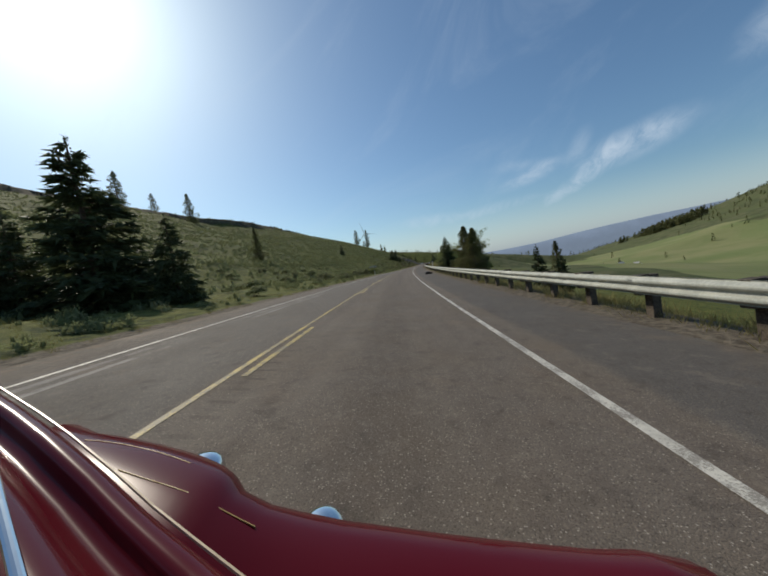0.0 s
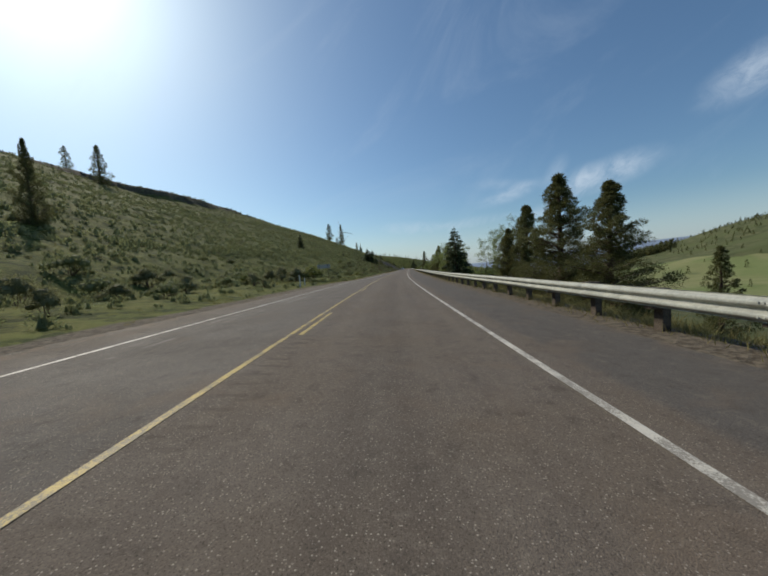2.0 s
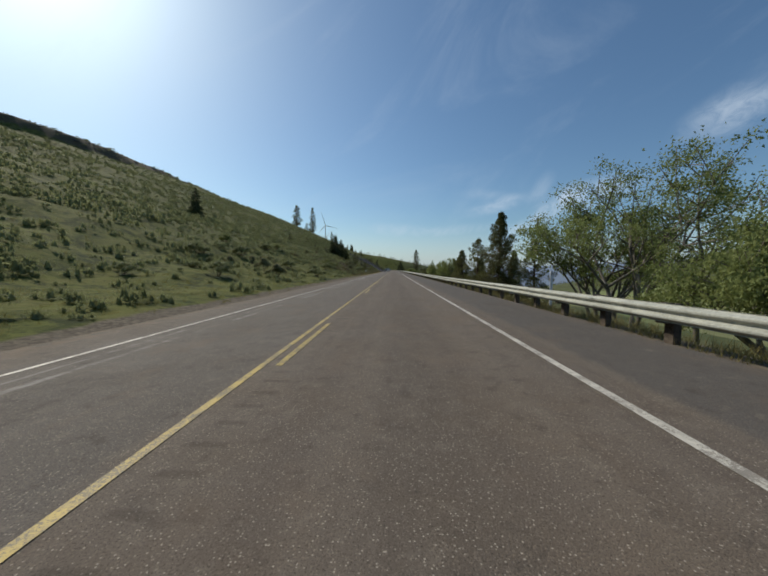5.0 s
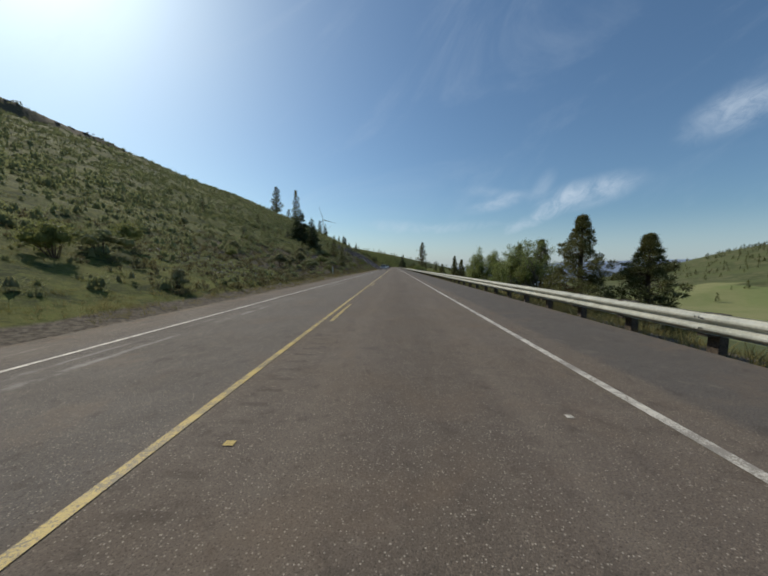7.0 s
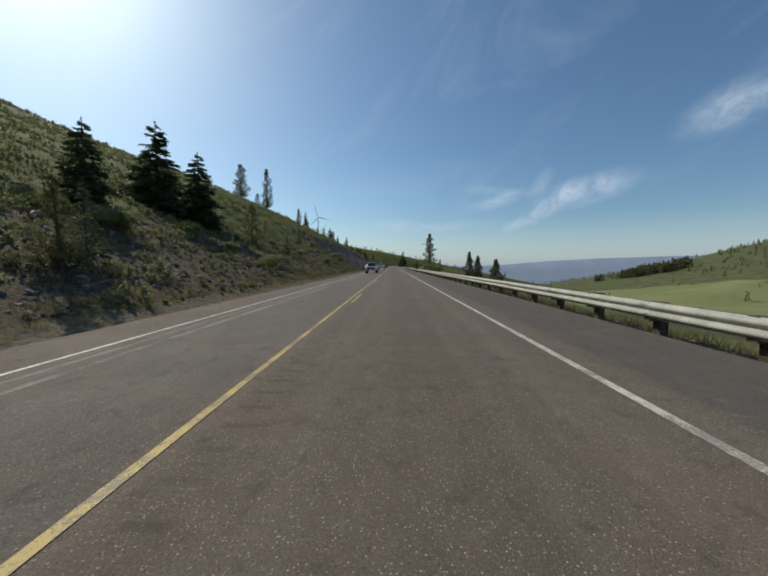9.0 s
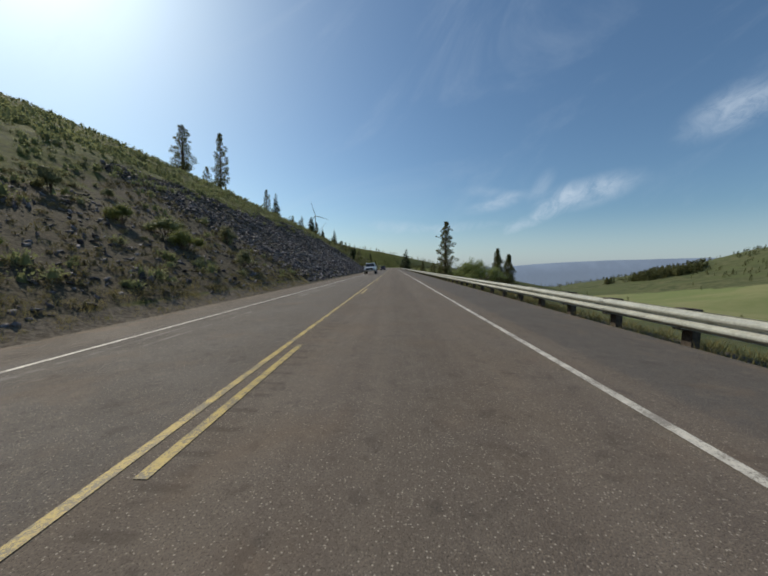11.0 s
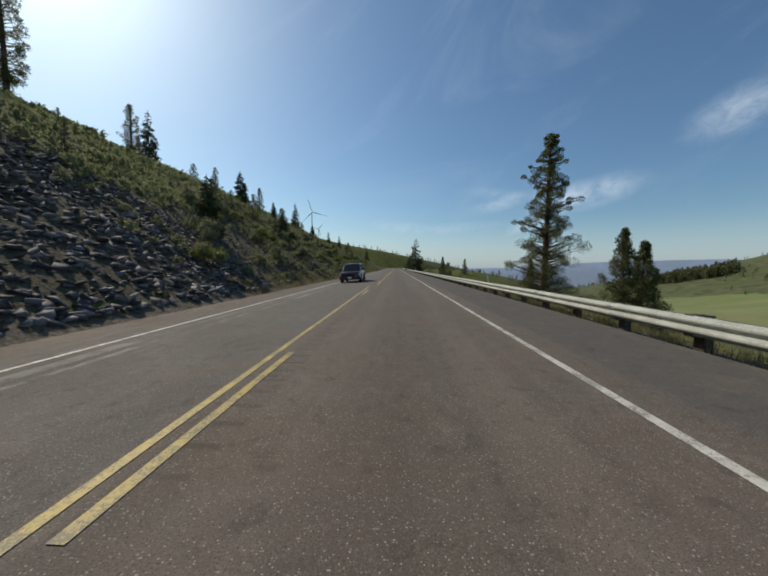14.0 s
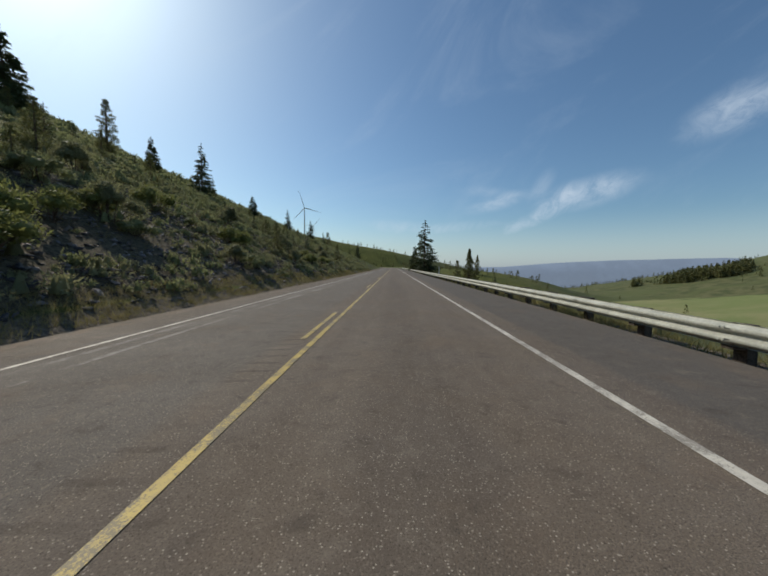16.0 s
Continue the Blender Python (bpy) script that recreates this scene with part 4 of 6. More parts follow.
# kind, x, y, height, width factor
TREES = (
    # behind the guardrail
    ("pine_full", 9.7, 87.3, 13.5, 1.2), ("pine_full", 10.5, 81.2, 11.5, 1.2), ("pine_full", 9.8, 97, 7.5, 0.9), ("spruce_b", 19.3, 60.7, 8.6, 0.9), ("spruce_b", 22.4, 58.8, 7.6, 0.9), ("pine_full", 14.9, 110, 16.5, 1.15), ("pine_full", 12.6, 112.5, 12.5, 1.1),
    ("aspen_b", 19.3, 125.1, 18.5, 1.0), ("pine_b", 18.0, 129, 13, 0.8), ("aspen_a", 19.0, 135.7, 16.8, 1.0), ("aspen_a", 19.0, 142.1, 16.4, 0.9), ("aspen_b", 16.0, 140.2, 14.5, 0.9), ("leaf_c", 20.5, 138.0, 6.0, 0.9), ("leaf_c", 12.5, 128.5, 5.2, 0.9), ("leaf_c", 14.8, 134.0, 6.2, 0.8), ("leaf_c", 12.0, 142.5, 5.0, 0.9), ("leaf_c", 17.5, 127.0, 6.5, 0.9), ("leaf_c", 15.0, 121, 4.2, 0.9), ("pine_b", 37.6, 102, 15.5, 1.0),
    ("leaf_c", 16.0, 131, 5, 0.9), ("leaf_c", 13.5, 139, 4.2, 0.9), ("spruce_b", 6.9, 136.2, 14.2, 1.12), ("pine_full", 6.8, 147.5, 8.5, 1.0), ("aspen_a", 9.0, 157.0, 11.5, 1.1), 
    ("leaf_b", 8.4, 161.2, 12.2, 1.0), ("leaf_a", 10, 166, 11.5, 1.0), ("leaf_c", 8.5, 152, 7.5, 0.8), ("pine_full", 7.1, 183.3, 12.8, 1.0), ("pine_d", 5.4, 188, 9, 1.0), ("pine_d", 10.5, 180, 10, 1.0),
    ("pine_mid", 13.8, 249.3, 11.2, 1.05), ("pine_mid", 13.7, 241.3, 11.2, 1.15), ("pine_mid", 20.2, 212, 14.2, 0.95), ("pine_mid", 12.1, 229.1, 12.2, 1.35), ("pine_mid", 16.6, 225.9, 11.6, 1.45), ("pine_d", 11.8, 232.5, 6.5, 0.9),
    ("leaf_c", 7.0, 244.6, 7.2, 0.60), ("leaf_c", 9.8, 240.2, 7.8, 0.7), ("leaf_b", 11, 237.5, 9.6, 0.8),
    ("pine_tall", 14.0, 437.5, 26.5, 1.0), ("pine_mid", 11.8, 437, 8.0, 0.6),
    ("pine_mid", 44.5, 464.5, 28.0, 0.86), ("pine_mid", 50.5, 467, 27.5, 0.98), ("spruce_a", 1.8, 541.6, 16.6, 1.35), ("spruce_b", -0.9, 545, 8.5, 1.0), ("pine_mid", 14, 537, 12.5, 0.8),
    ("pine_d", 26, 585, 10, 1.0), ("pine_mid", 8.7, 301.3, 6.2, 1.25), ("leaf_c", 5.0, 355.5, 5.0, 0.9), ("spruce_c", 24, 545, 9.5, 0.9), ("pine_d", 8, 640, 9, 0.9), ("pine_b", 60, 700, 16, 1.0), ("pine_d", 42, 690, 12, 1.0),
    # on the slope above the road
    ("pine_mid", -54.5, 93.5, 11.5, 0.62),
    ("pine_a", -105, 450.8, 23.5, 1.25), ("pine_c", -91, 457, 28, 0.95), ("pine_d", -96, 454, 9, 1.0), ("spruce_b", -36.0, 288.8, 10.8, 1.3), ("spruce_b", -33.8, 293.2, 9.6, 1.2), ("spruce_b", -28.1, 272, 6.5, 1.1),
    ("pine_d", -26.8, 293.5, 5.6, 0.9), ("spruce_b", -66.7, 231.3, 9.0, 1.0), ("spruce_b", -53.1, 505.8, 7, 0.9), ("pine_c", -55.5, 499.2, 9.5, 1.2), ("spruce_a", -68.2, 466.9, 12.5, 1.0), ("pine_c", -73.5, 468, 12.5, 1.2),
    ("spruce_b", -54.9, 485.2, 11, 1.05), ("spruce_a", -46.5, 510.4, 10.5, 1.15), ("spruce_b", -45.4, 530.6, 6.0, 1.1), ("pine_c", -58, 477, 8, 1.1), ("spruce_c", -50, 520, 5, 1.2), ("pine_d", -62, 474, 6, 1.0),
    ("spruce_c", -42, 548, 7, 1.2), ("spruce_a", -41, 572, 8, 1.1), ("spruce_c", -40, 590, 6, 1.1), ("spruce_a", -37, 700, 15, 1.0), ("spruce_c", -43, 698, 7.5, 1.0), ("pine_d", -40, 600, 7, 1.0),
    ("pine_b", -197.7, 242, 27, 1.1), ("pine_c", -288, 301, 32, 1.1), ("pine_b", -202.5, 184.2, 29, 1.15), ("pine_b", -150, 118, 30, 0.9), ("pine_d", -30, 452, 5, 1.1), ("spruce_b", -22, 415, 4.5, 1.0), ("spruce_b", -24, 436, 5, 1.0),
    ("spruce_b", -21, 17, 12.0, 1.35), ("spruce_b", -16.6, 18.5, 6.3, 1.15), ("spruce_a", -29, 17, 10.5, 0.9), ("spruce_b", -23.5, 14.5, 7.0, 1.2),
)


# kind, lateral place, y, height, width factor
SHRUBS = (
    ("shrub_a", -12.4, 100.5, 2.6, 1.1), ("shrub_b", -13.8, 99, 2.4, 1.1), ("shrub_b", -15.8, 98, 2.4, 1.1), ("shrub_b", -18.0, 100, 2.3, 1.1), ("shrub_b", -13.6, 103, 2.2, 1.0), ("shrub_c", -9.5, 92.5, 0.9, 1.1), ("shrub_b", -20.5, 98, 2.0, 1.1), ("shrub_c", -16.5, 92, 1.3, 1.1), ("shrub_c", -19.5, 75, 1.8, 1.1), ("shrub_c", -15.6, 63, 1.5, 1.1), ("shrub_c", -23, 58, 1.9, 1.1), ("shrub_c", -13.4, 73, 1.2, 1.1), ("shrub_c", -17.0, 86, 1.5, 1.2), ("shrub_c", -25, 78, 2.1, 1.1), ("shrub_c", -21, 96, 2.1, 1.0), ("shrub_c", -18, 111, 1.9, 1.0), ("shrub_c", -22, 118, 2.2, 1.0), ("shrub_b", -18.5, 128, 2.0, 1.0), ("shrub_c", -14.5, 138, 1.6, 1.0), ("shrub_b", -16, 150, 1.9, 1.0), ("shrub_c", -13.5, 163, 1.5, 1.0), ("shrub_b", -15.5, 176, 1.8, 1.0), ("shrub_c", -13, 190, 1.5, 1.0), ("shrub_b", -14.5, 57, 1.5, 1.1), ("shrub_b", -17, 61, 1.7, 1.2), ("shrub_b", -12.5, 66, 1.2, 1.1), ("shrub_b", -19, 70, 1.8, 1.2),
    ("shrub_b", -15.5, 78, 1.6, 1.2), ("shrub_b", -22, 82, 2.0, 1.2), ("shrub_b", -13, 84, 1.3, 1.2), ("shrub_b", -20, 52, 1.6, 1.1), ("shrub_b", -24, 65, 1.9, 1.1), ("shrub_a", -18, 92, 1.6, 1.0), ("shrub_b", -11.5, 90, 1.0, 1.2),
    ("shrub_b", -9.6, 209, 1.0, 1.1), ("shrub_a", -14, 208, 1.7, 1.0), ("shrub_a", -16, 214, 1.8, 1.0), ("shrub_b", -13.5, 239, 1.9, 1.0), ("shrub_b", -15, 244, 2.1, 1.0), ("shrub_a", -13, 249, 1.8, 1.0), ("shrub_b", -17, 253, 2.2, 1.0),
    ("shrub_b", -11.5, 262, 1.2, 1.0), ("shrub_a", -12.5, 326, 1.5, 1.0), ("shrub_b", -10.5, 329, 1.3, 1.0), ("shrub_a", -10.2, 408, 1.5, 1.0), ("shrub_b", -12.5, 412, 2.0, 1.0), ("shrub_b", -10.8, 419, 1.7, 1.0),
    ("shrub_a", -14, 424, 2.2, 1.0), ("shrub_b", -11.3, 429, 2.1, 1.0), ("shrub_b", -15.5, 434, 2.4, 1.0), ("shrub_a", -11.5, 439, 1.8, 1.0), ("shrub_b", -13, 446, 2.2, 1.0), ("shrub_b", -10.2, 452, 1.6, 1.0), ("shrub_a", -12.2, 457, 1.9, 1.0),
    ("shrub_b", -14.2, 463, 2.3, 1.0), ("shrub_b", -10.6, 468, 1.5, 1.0), ("shrub_a", -12.8, 474, 1.8, 1.0), ("shrub_b", -11, 482, 1.8, 1.0), ("shrub_b", -14.5, 488, 2.2, 1.0), ("shrub_a", -10.8, 495, 1.6, 1.0), ("shrub_b", -12.5, 503, 2.0, 1.0),
    ("shrub_b", -17, 441, 2.4, 1.0), ("shrub_b", -18.5, 455, 2.5, 1.0), ("shrub_a", -17.5, 470, 2.2, 1.0), ("shrub_b", -19, 483, 2.6, 1.0), ("shrub_b", -20, 425, 2.3, 1.0), ("shrub_b", -21, 468, 2.4, 1.0), ("shrub_b", -16, 515, 2.3, 1.0),
)


def plant_trees():
    rnd = random.Random(3)
    for kind, d, y, h, w in SHRUBS:
        plant(kind, float(centre(y)) + d, y, h, w, rnd.uniform(0, 360), 0.05)
    for kind, x, y, h, w in TREES:
        plant(kind, x, y, h, w, rnd.uniform(0, 360), 0.1)
    # sage and brush beside the first bend
    for k in range(44):
        y = rnd.uniform(14, 120)
        plant(rnd.choice(("shrub_c", "shrub_c", "shrub_b")), float(centre(y)) - 10.5 - 22 * rnd.random() ** 1.2, y, rnd.uniform(0.7, 1.6), rnd.uniform(1.0, 1.35), rnd.uniform(0, 360), 0.05)
    # brush on the slope before the cutting
    for k in range(42):
        y = rnd.uniform(135, 262)
        plant(rnd.choice(("shrub_c", "shrub_b", "shrub_c", "shrub_a")), float(centre(y)) - 10.2 - 20 * rnd.random() ** 1.2, y, rnd.uniform(0.7, 1.8), rnd.uniform(1.0, 1.35), rnd.uniform(0, 360), 0.05)
    # bushes that hold the stony cut bank
    for k in range(30):
        y = rnd.uniform(252, 334)
        plant(rnd.choice(("shrub_c", "shrub_b", "shrub_b", "shrub_a")), float(centre(y)) - 9.6 - 13 * rnd.random(), y, rnd.uniform(0.7, 1.7), rnd.uniform(1.0, 1.35), rnd.uniform(0, 360), 0.05)
    # shrubs over the lower bank
    for k in range(34):
        y = rnd.uniform(411, 492)
        plant(rnd.choice(("shrub_b", "shrub_c", "shrub_c", "shrub_a")), float(centre(y)) - 7.6 - rnd.uniform(2.0, 13), y, rnd.uniform(0.8, 1.9), rnd.uniform(1.0, 1.3), rnd.uniform(0, 360), 0.05)
    # young conifers up the rocky bank
    for k in range(64):
        y = rnd.uniform(410, 530) if k < 48 else rnd.uniform(250, 335)
        e = 3.5 + 34 * rnd.random() ** 1.2
        plant(rnd.choice(("small_pine", "small_spruce", "small_pine")), float(centre(y)) - 7.6 - e, y, rnd.uniform(1.8, 4.2), rnd.uniform(0.9, 1.25), rnd.uniform(0, 360), 0.1)


plant_trees()


# ---- undergrowth, stones ----
def fast_mesh(name, v, f, mat):
    """A mesh from arrays of places and quads."""
    me = bpy.data.meshes.new(name)
    me.vertices.add(len(v))
    me.vertices.foreach_set("co", np.ascontiguousarray(v, np.float32).reshape(-1))
    k = f.shape[1]
    me.loops.add(f.size)
    me.loops.foreach_set("vertex_index", np.ascontiguousarray(f, np.int32).reshape(-1))
    me.polygons.add(len(f))
    me.polygons.foreach_set("loop_start", np.arange(0, f.size, k, dtype=np.int32))
    me.update(calc_edges=True)
    me.materials.append(mat)
    return me


def scattered(rng, protos, x, y, size, tall=None, sink=0.05):
    """Joins turned and scaled copies of some small shapes, standing on the ground."""
    n = len(x)
    z = ground_z(x, y) - sink * size
    tall = size if tall is None else tall
    turn, pick = rng.uniform(0, 2 * np.pi, n), rng.integers(0, len(protos), n)
    vs, fs, off = [], [], 0
    for k, (pv, pf) in enumerate(protos):
        i = np.nonzero(pick == k)[0]
        c, s = np.cos(turn[i])[:, None], np.sin(turn[i])[:, None]
        v = np.stack([(pv[:, 0] * c - pv[:, 1] * s) * size[i, None] + x[i, None], (pv[:, 0] * s + pv[:, 1] * c) * size[i, None] + y[i, None], pv[:, 2] * tall[i, None] + z[i, None]], 2)
        vs.append(v.reshape(-1, 3))
        fs.append((pf[None] + (np.arange(len(i)) * len(pv))[:, None, None] + off).reshape(-1, pf.shape[1]))
        off += len(i) * len(pv)
    return np.concatenate(vs), np.concatenate(fs)


def bush_proto(seed, blades, leaf, lobes=5, around=6, rows=3):
    """A low rounded bush one unit wide: several lobes of leaf blades."""
    rng = np.random.default_rng(seed)
    rad = rng.uniform(0.17, 0.30, lobes)
    lob = rng.normal(0, 0.20, (lobes, 3)) * [1, 1, 0] + [0, 0, 0.22] + rng.uniform(0, 0.18, (lobes, 1)) * [0, 0, 1]
    which = rng.integers(0, lobes, blades)
    off = rng.normal(0, 1, (blades, 3))
    off /= np.linalg.norm(off, axis=1)[:, None]
    c = lob[which] + off * (rad[which] * rng.uniform(0.5, 1.08, blades))[:, None] * [1, 1, 0.9]
    c[:, 2] = np.maximum(c[:, 2], 0.0)
    return merge([lumps(rng, lob, rad * 0.68, around, rows), sprays(rng, c, off + [0, 0, 0.7], leaf, leaf * 0.30, 0.1)])


def grass_proto(seed, blades):
    rng = np.random.default_rng(seed)
    c = np.stack([rng.normal(0, 0.42, blades), rng.normal(0, 0.42, blades), np.zeros(blades)], 1)
    return sprays(rng, c, np.stack([rng.normal(0, 0.25, blades), rng.normal(0, 0.25, blades), np.ones(blades)], 1) * 1.0, 0.85, 0.020, 0.05)


def on_left(rng, n, y0, y1, e0, e1, power=1.0):
    y = rng.uniform(y0, y1, n)
    e = e0 + (e1 - e0) * rng.uniform(0, 1, n) ** power
    return centre(y) - 7.6 - e, y, e


def keep_patchy(rng, x, y, scale, seed, low=-0.4):
    return bumps(x, y, scale, seed) + 0.5 * bumps(x, y, scale * 0.3, seed + 1) + rng.normal(0, 0.25, len(x)) > low


def make_undergrowth():
    rng = np.random.default_rng(41)
    close = [bush_proto(s, 170, 0.080, 4, 5, 1) for s in (1, 2, 3, 4)]
    near = [bush_proto(s, 96, 0.085, 4, 4, 1) for s in (1, 2, 3, 4, 5, 6)]
    far = [bush_proto(s, 20, 0.16, 3, 4, 1) for s in (5, 6, 7)]
    # sage on the slope
    for lo, hi, e0, e1, n, protos, s0, s1 in ((-20, 560, 1.0, 12, 1700, close, 0.4, 1.25), (-20, 640, 10, 36, 6000, near, 0.7, 1.9), (-20, 700, 30, 130, 17000, far, 0.9, 2.6), (0, 700, 110, 260, 6000, far, 1.4, 3.6)):
        x, y, e = on_left(rng, n, lo, hi, e0, e1, 1.25)
        ok = keep_patchy(rng, x, y, 13.0, 11, -0.85) & ~((y > 336) & (y < 408) & (e < 16))
        x, y = x[ok], y[ok]
        size = rng.uniform(s0, s1, len(x)) * (1 + 0.25 * (y > 400))
        v, f = scattered(rng, protos, x, y, size, size * rng.uniform(0.7, 1.1, len(x)), 0.12)
        ob = new("sagebrush", fast_mesh("sagebrush", v, f, SAGE))
        tagged(ob, "grey-green sagebrush covering the dry hillside", "shrubs", kind="stuff")
    # darker and brighter brush, thicker towards the end of the drive
    x, y, e = on_left(rng, 1500, 0, 620, 3, 60, 1.3)
    ok = keep_patchy(rng, x, y, 9.0, 15, np.where(y > 235, -0.5, 0.25)) & ~((y > 336) & (y < 408) & (e < 19))
    x, y = x[ok], y[ok]
    size = rng.uniform(0.7, 1.5, len(x)) * np.where(y > 395, 1.3, 1.0)
    v, f = scattered(rng, near, x, y, size, size * rng.uniform(0.7, 1.1, len(x)), 0.12)
    tagged(new("brush", fast_mesh("brush", v, f, BRUSH)), "dark and bright green brush on the bank", "shrubs", kind="stuff")
    x, y, e = on_left(rng, 3200, 406, 560, 1.2, 30, 1.1)
    ok = keep_patchy(rng, x, y, 7.0, 17, -0.5)
    x, y = x[ok], y[ok]
    size = rng.uniform(0.6, 1.7, len(x))
    v, f = scattered(rng, near, x, y, size, size * rng.uniform(0.7, 1.1, len(x)), 0.12)
    tagged(new("brush", fast_mesh("brush", v, f, BRUSH)), "thick dark brush on the upper cut bank", "shrubs", kind="stuff")
    # dry weeds over the stony bank
    weed = [bush_proto(s, 44, 0.15, 2, 4, 1) for s in (11, 12, 13)]
    x, y, e = on_left(rng, 4200, 208, 338, 0.8, 17, 1.2)
    ok = keep_patchy(rng, x, y, 5.0, 19, -0.75)
    x, y = x[ok], y[ok]
    size = rng.uniform(0.25, 0.75, len(x))
    v, f = scattered(rng, weed, x, y, size, size * rng.uniform(0.6, 1.0, len(x)), 0.10)
    tagged(new("weeds", fast_mesh("weeds", v, f, WEED)), "dry brown-green weeds on the stony cut bank", "weeds", kind="stuff")
    # brush and weeds behind the guardrail
    y = rng.uniform(-15, 620, 900)
    x = centre(y) + 6.2 + rng.uniform(0, 1, 900) ** 1.6 * 26
    size = rng.uniform(0.4, 1.3, 900)
    v, f = scattered(rng, near, x, y, size, size * 0.8, 0.12)
    tagged(new("brush", fast_mesh("brush", v, f, BRUSH)), "green brush on the slope below the guardrail", "shrubs", kind="stuff")
    # grass on both verges
    tuft = [grass_proto(s, 22) for s in (1, 2, 3)]
    x, y, e = on_left(rng, 8500, -15, 480, 0.1, 8.0, 1.2)
    ok = keep_patchy(rng, x, y, 6.0, 21, -0.25) & ~((y > 334) & (y < 410) & (e > 0.5))
    x, y = x[ok], y[ok]
    xs, ys, _ = on_left(rng, 6000, 195, 560, 0.0, 1.7)
    ok = keep_patchy(rng, xs, ys, 4.0, 29, -0.45) & ~((ys > 336) & (ys < 408) & (rng.uniform(0, 1, 6000) < 0.75))
    xs, ys = xs[ok], ys[ok]
    x3, y3, _ = on_left(rng, 3000, 408, 510, 0.0, 1.6, 1.3)
    xs, ys = np.concatenate([xs, x3]), np.concatenate([ys, y3])
    size = rng.uniform(0.13, 0.34, len(xs))
    v, f = scattered(rng, tuft, xs, ys, size)
    tagged(new("grass", fast_mesh("grass", v, f, GRASS)), "strip of yellow dry grass at the foot of the bank", "grass", kind="stuff")
    size = rng.uniform(0.10, 0.28, len(x))
    v, f = scattered(rng, tuft, x, y, size)
    tagged(new("grass", fast_mesh("grass", v, f, GREEN_GRASS)), "yellow-green short grass along the verge", "grass", kind="stuff")
    y = rng.uniform(-15, 520, 8500)
    x = centre(y) + 5.5 + rng.uniform(0, 1, 8500) ** 1.6 * 4.5
    ok = keep_patchy(rng, x, y, 5.0, 23, -0.45)
    x, y = x[ok], y[ok]
    size = rng.uniform(0.18, 0.50, len(x))
    v, f = scattered(rng, tuft, x, y, size)
    tagged(new("grass", fast_mesh("grass", v, f, GRASS)), "tall dry straw-coloured grass behind the guardrail", "grass", kind="stuff")
    y = rng.uniform(-15, 520, 6500)
    x = centre(y) + rng.uniform(5.35, 6.7, 6500)
    ok = keep_patchy(rng, x, y, 3.0, 33, -0.8)
    x, y = x[ok], y[ok]
    size = rng.uniform(0.16, 0.42, len(x))
    v, f = scattered(rng, tuft, x, y, size)
    tagged(new("grass", fast_mesh("grass", v, f, GRASS)), "straw-coloured grass under the guardrail", "grass", kind="stuff")
    # grass among the sage
    x, y, e = on_left(rng, 9000, -15, 520, 5, 46, 1.2)
    ok = keep_patchy(rng, x, y, 11.0, 27, -0.1) & ~((y > 336) & (y < 410) & (e < 18))
    x, y = x[ok], y[ok]
    size = rng.uniform(0.16, 0.42, len(x))
    v, f = scattered(rng, tuft, x, y, size)
    tagged(new("grass", fast_mesh("grass", v, f, GREEN_GRASS)), "fresh green grass between the sagebrush", "grass", kind="stuff")


WEED = leafy("dry_weeds", (0.075, 0.066, 0.034), (0.23, 0.200, 0.095), 0.75, 0.35)
GREEN_GRASS = leafy("green_grass", (0.105, 0.110, 0.027), (0.27, 0.240, 0.078), 0.8)


def rock_proto(seed):
    """An angular broken stone about one unit across."""
    rng = np.random.default_rng(seed)
    bm = bmesh.new()
    pts = rng.normal(0, 1, (9, 3))
    pts = pts / np.linalg.norm(pts, axis=1)[:, None] * rng.uniform(0.7, 1.0, (9, 1)) * [0.55, 0.40, 0.17]
    for p in pts:
        bm.verts.new(p)
    bmesh.ops.convex_hull(bm, input=bm.verts)
    bmesh.ops.delete(bm, geom=[v for v in bm.verts if not v.link_faces], context="VERTS")
    bmesh.ops.triangulate(bm, faces=bm.faces)
    bm.verts.index_update()
    v = np.array([tuple(q.co) for q in bm.verts])
    f = np.array([[q.index for q in t.verts] for t in bm.faces])
    bm.free()
    return v, f


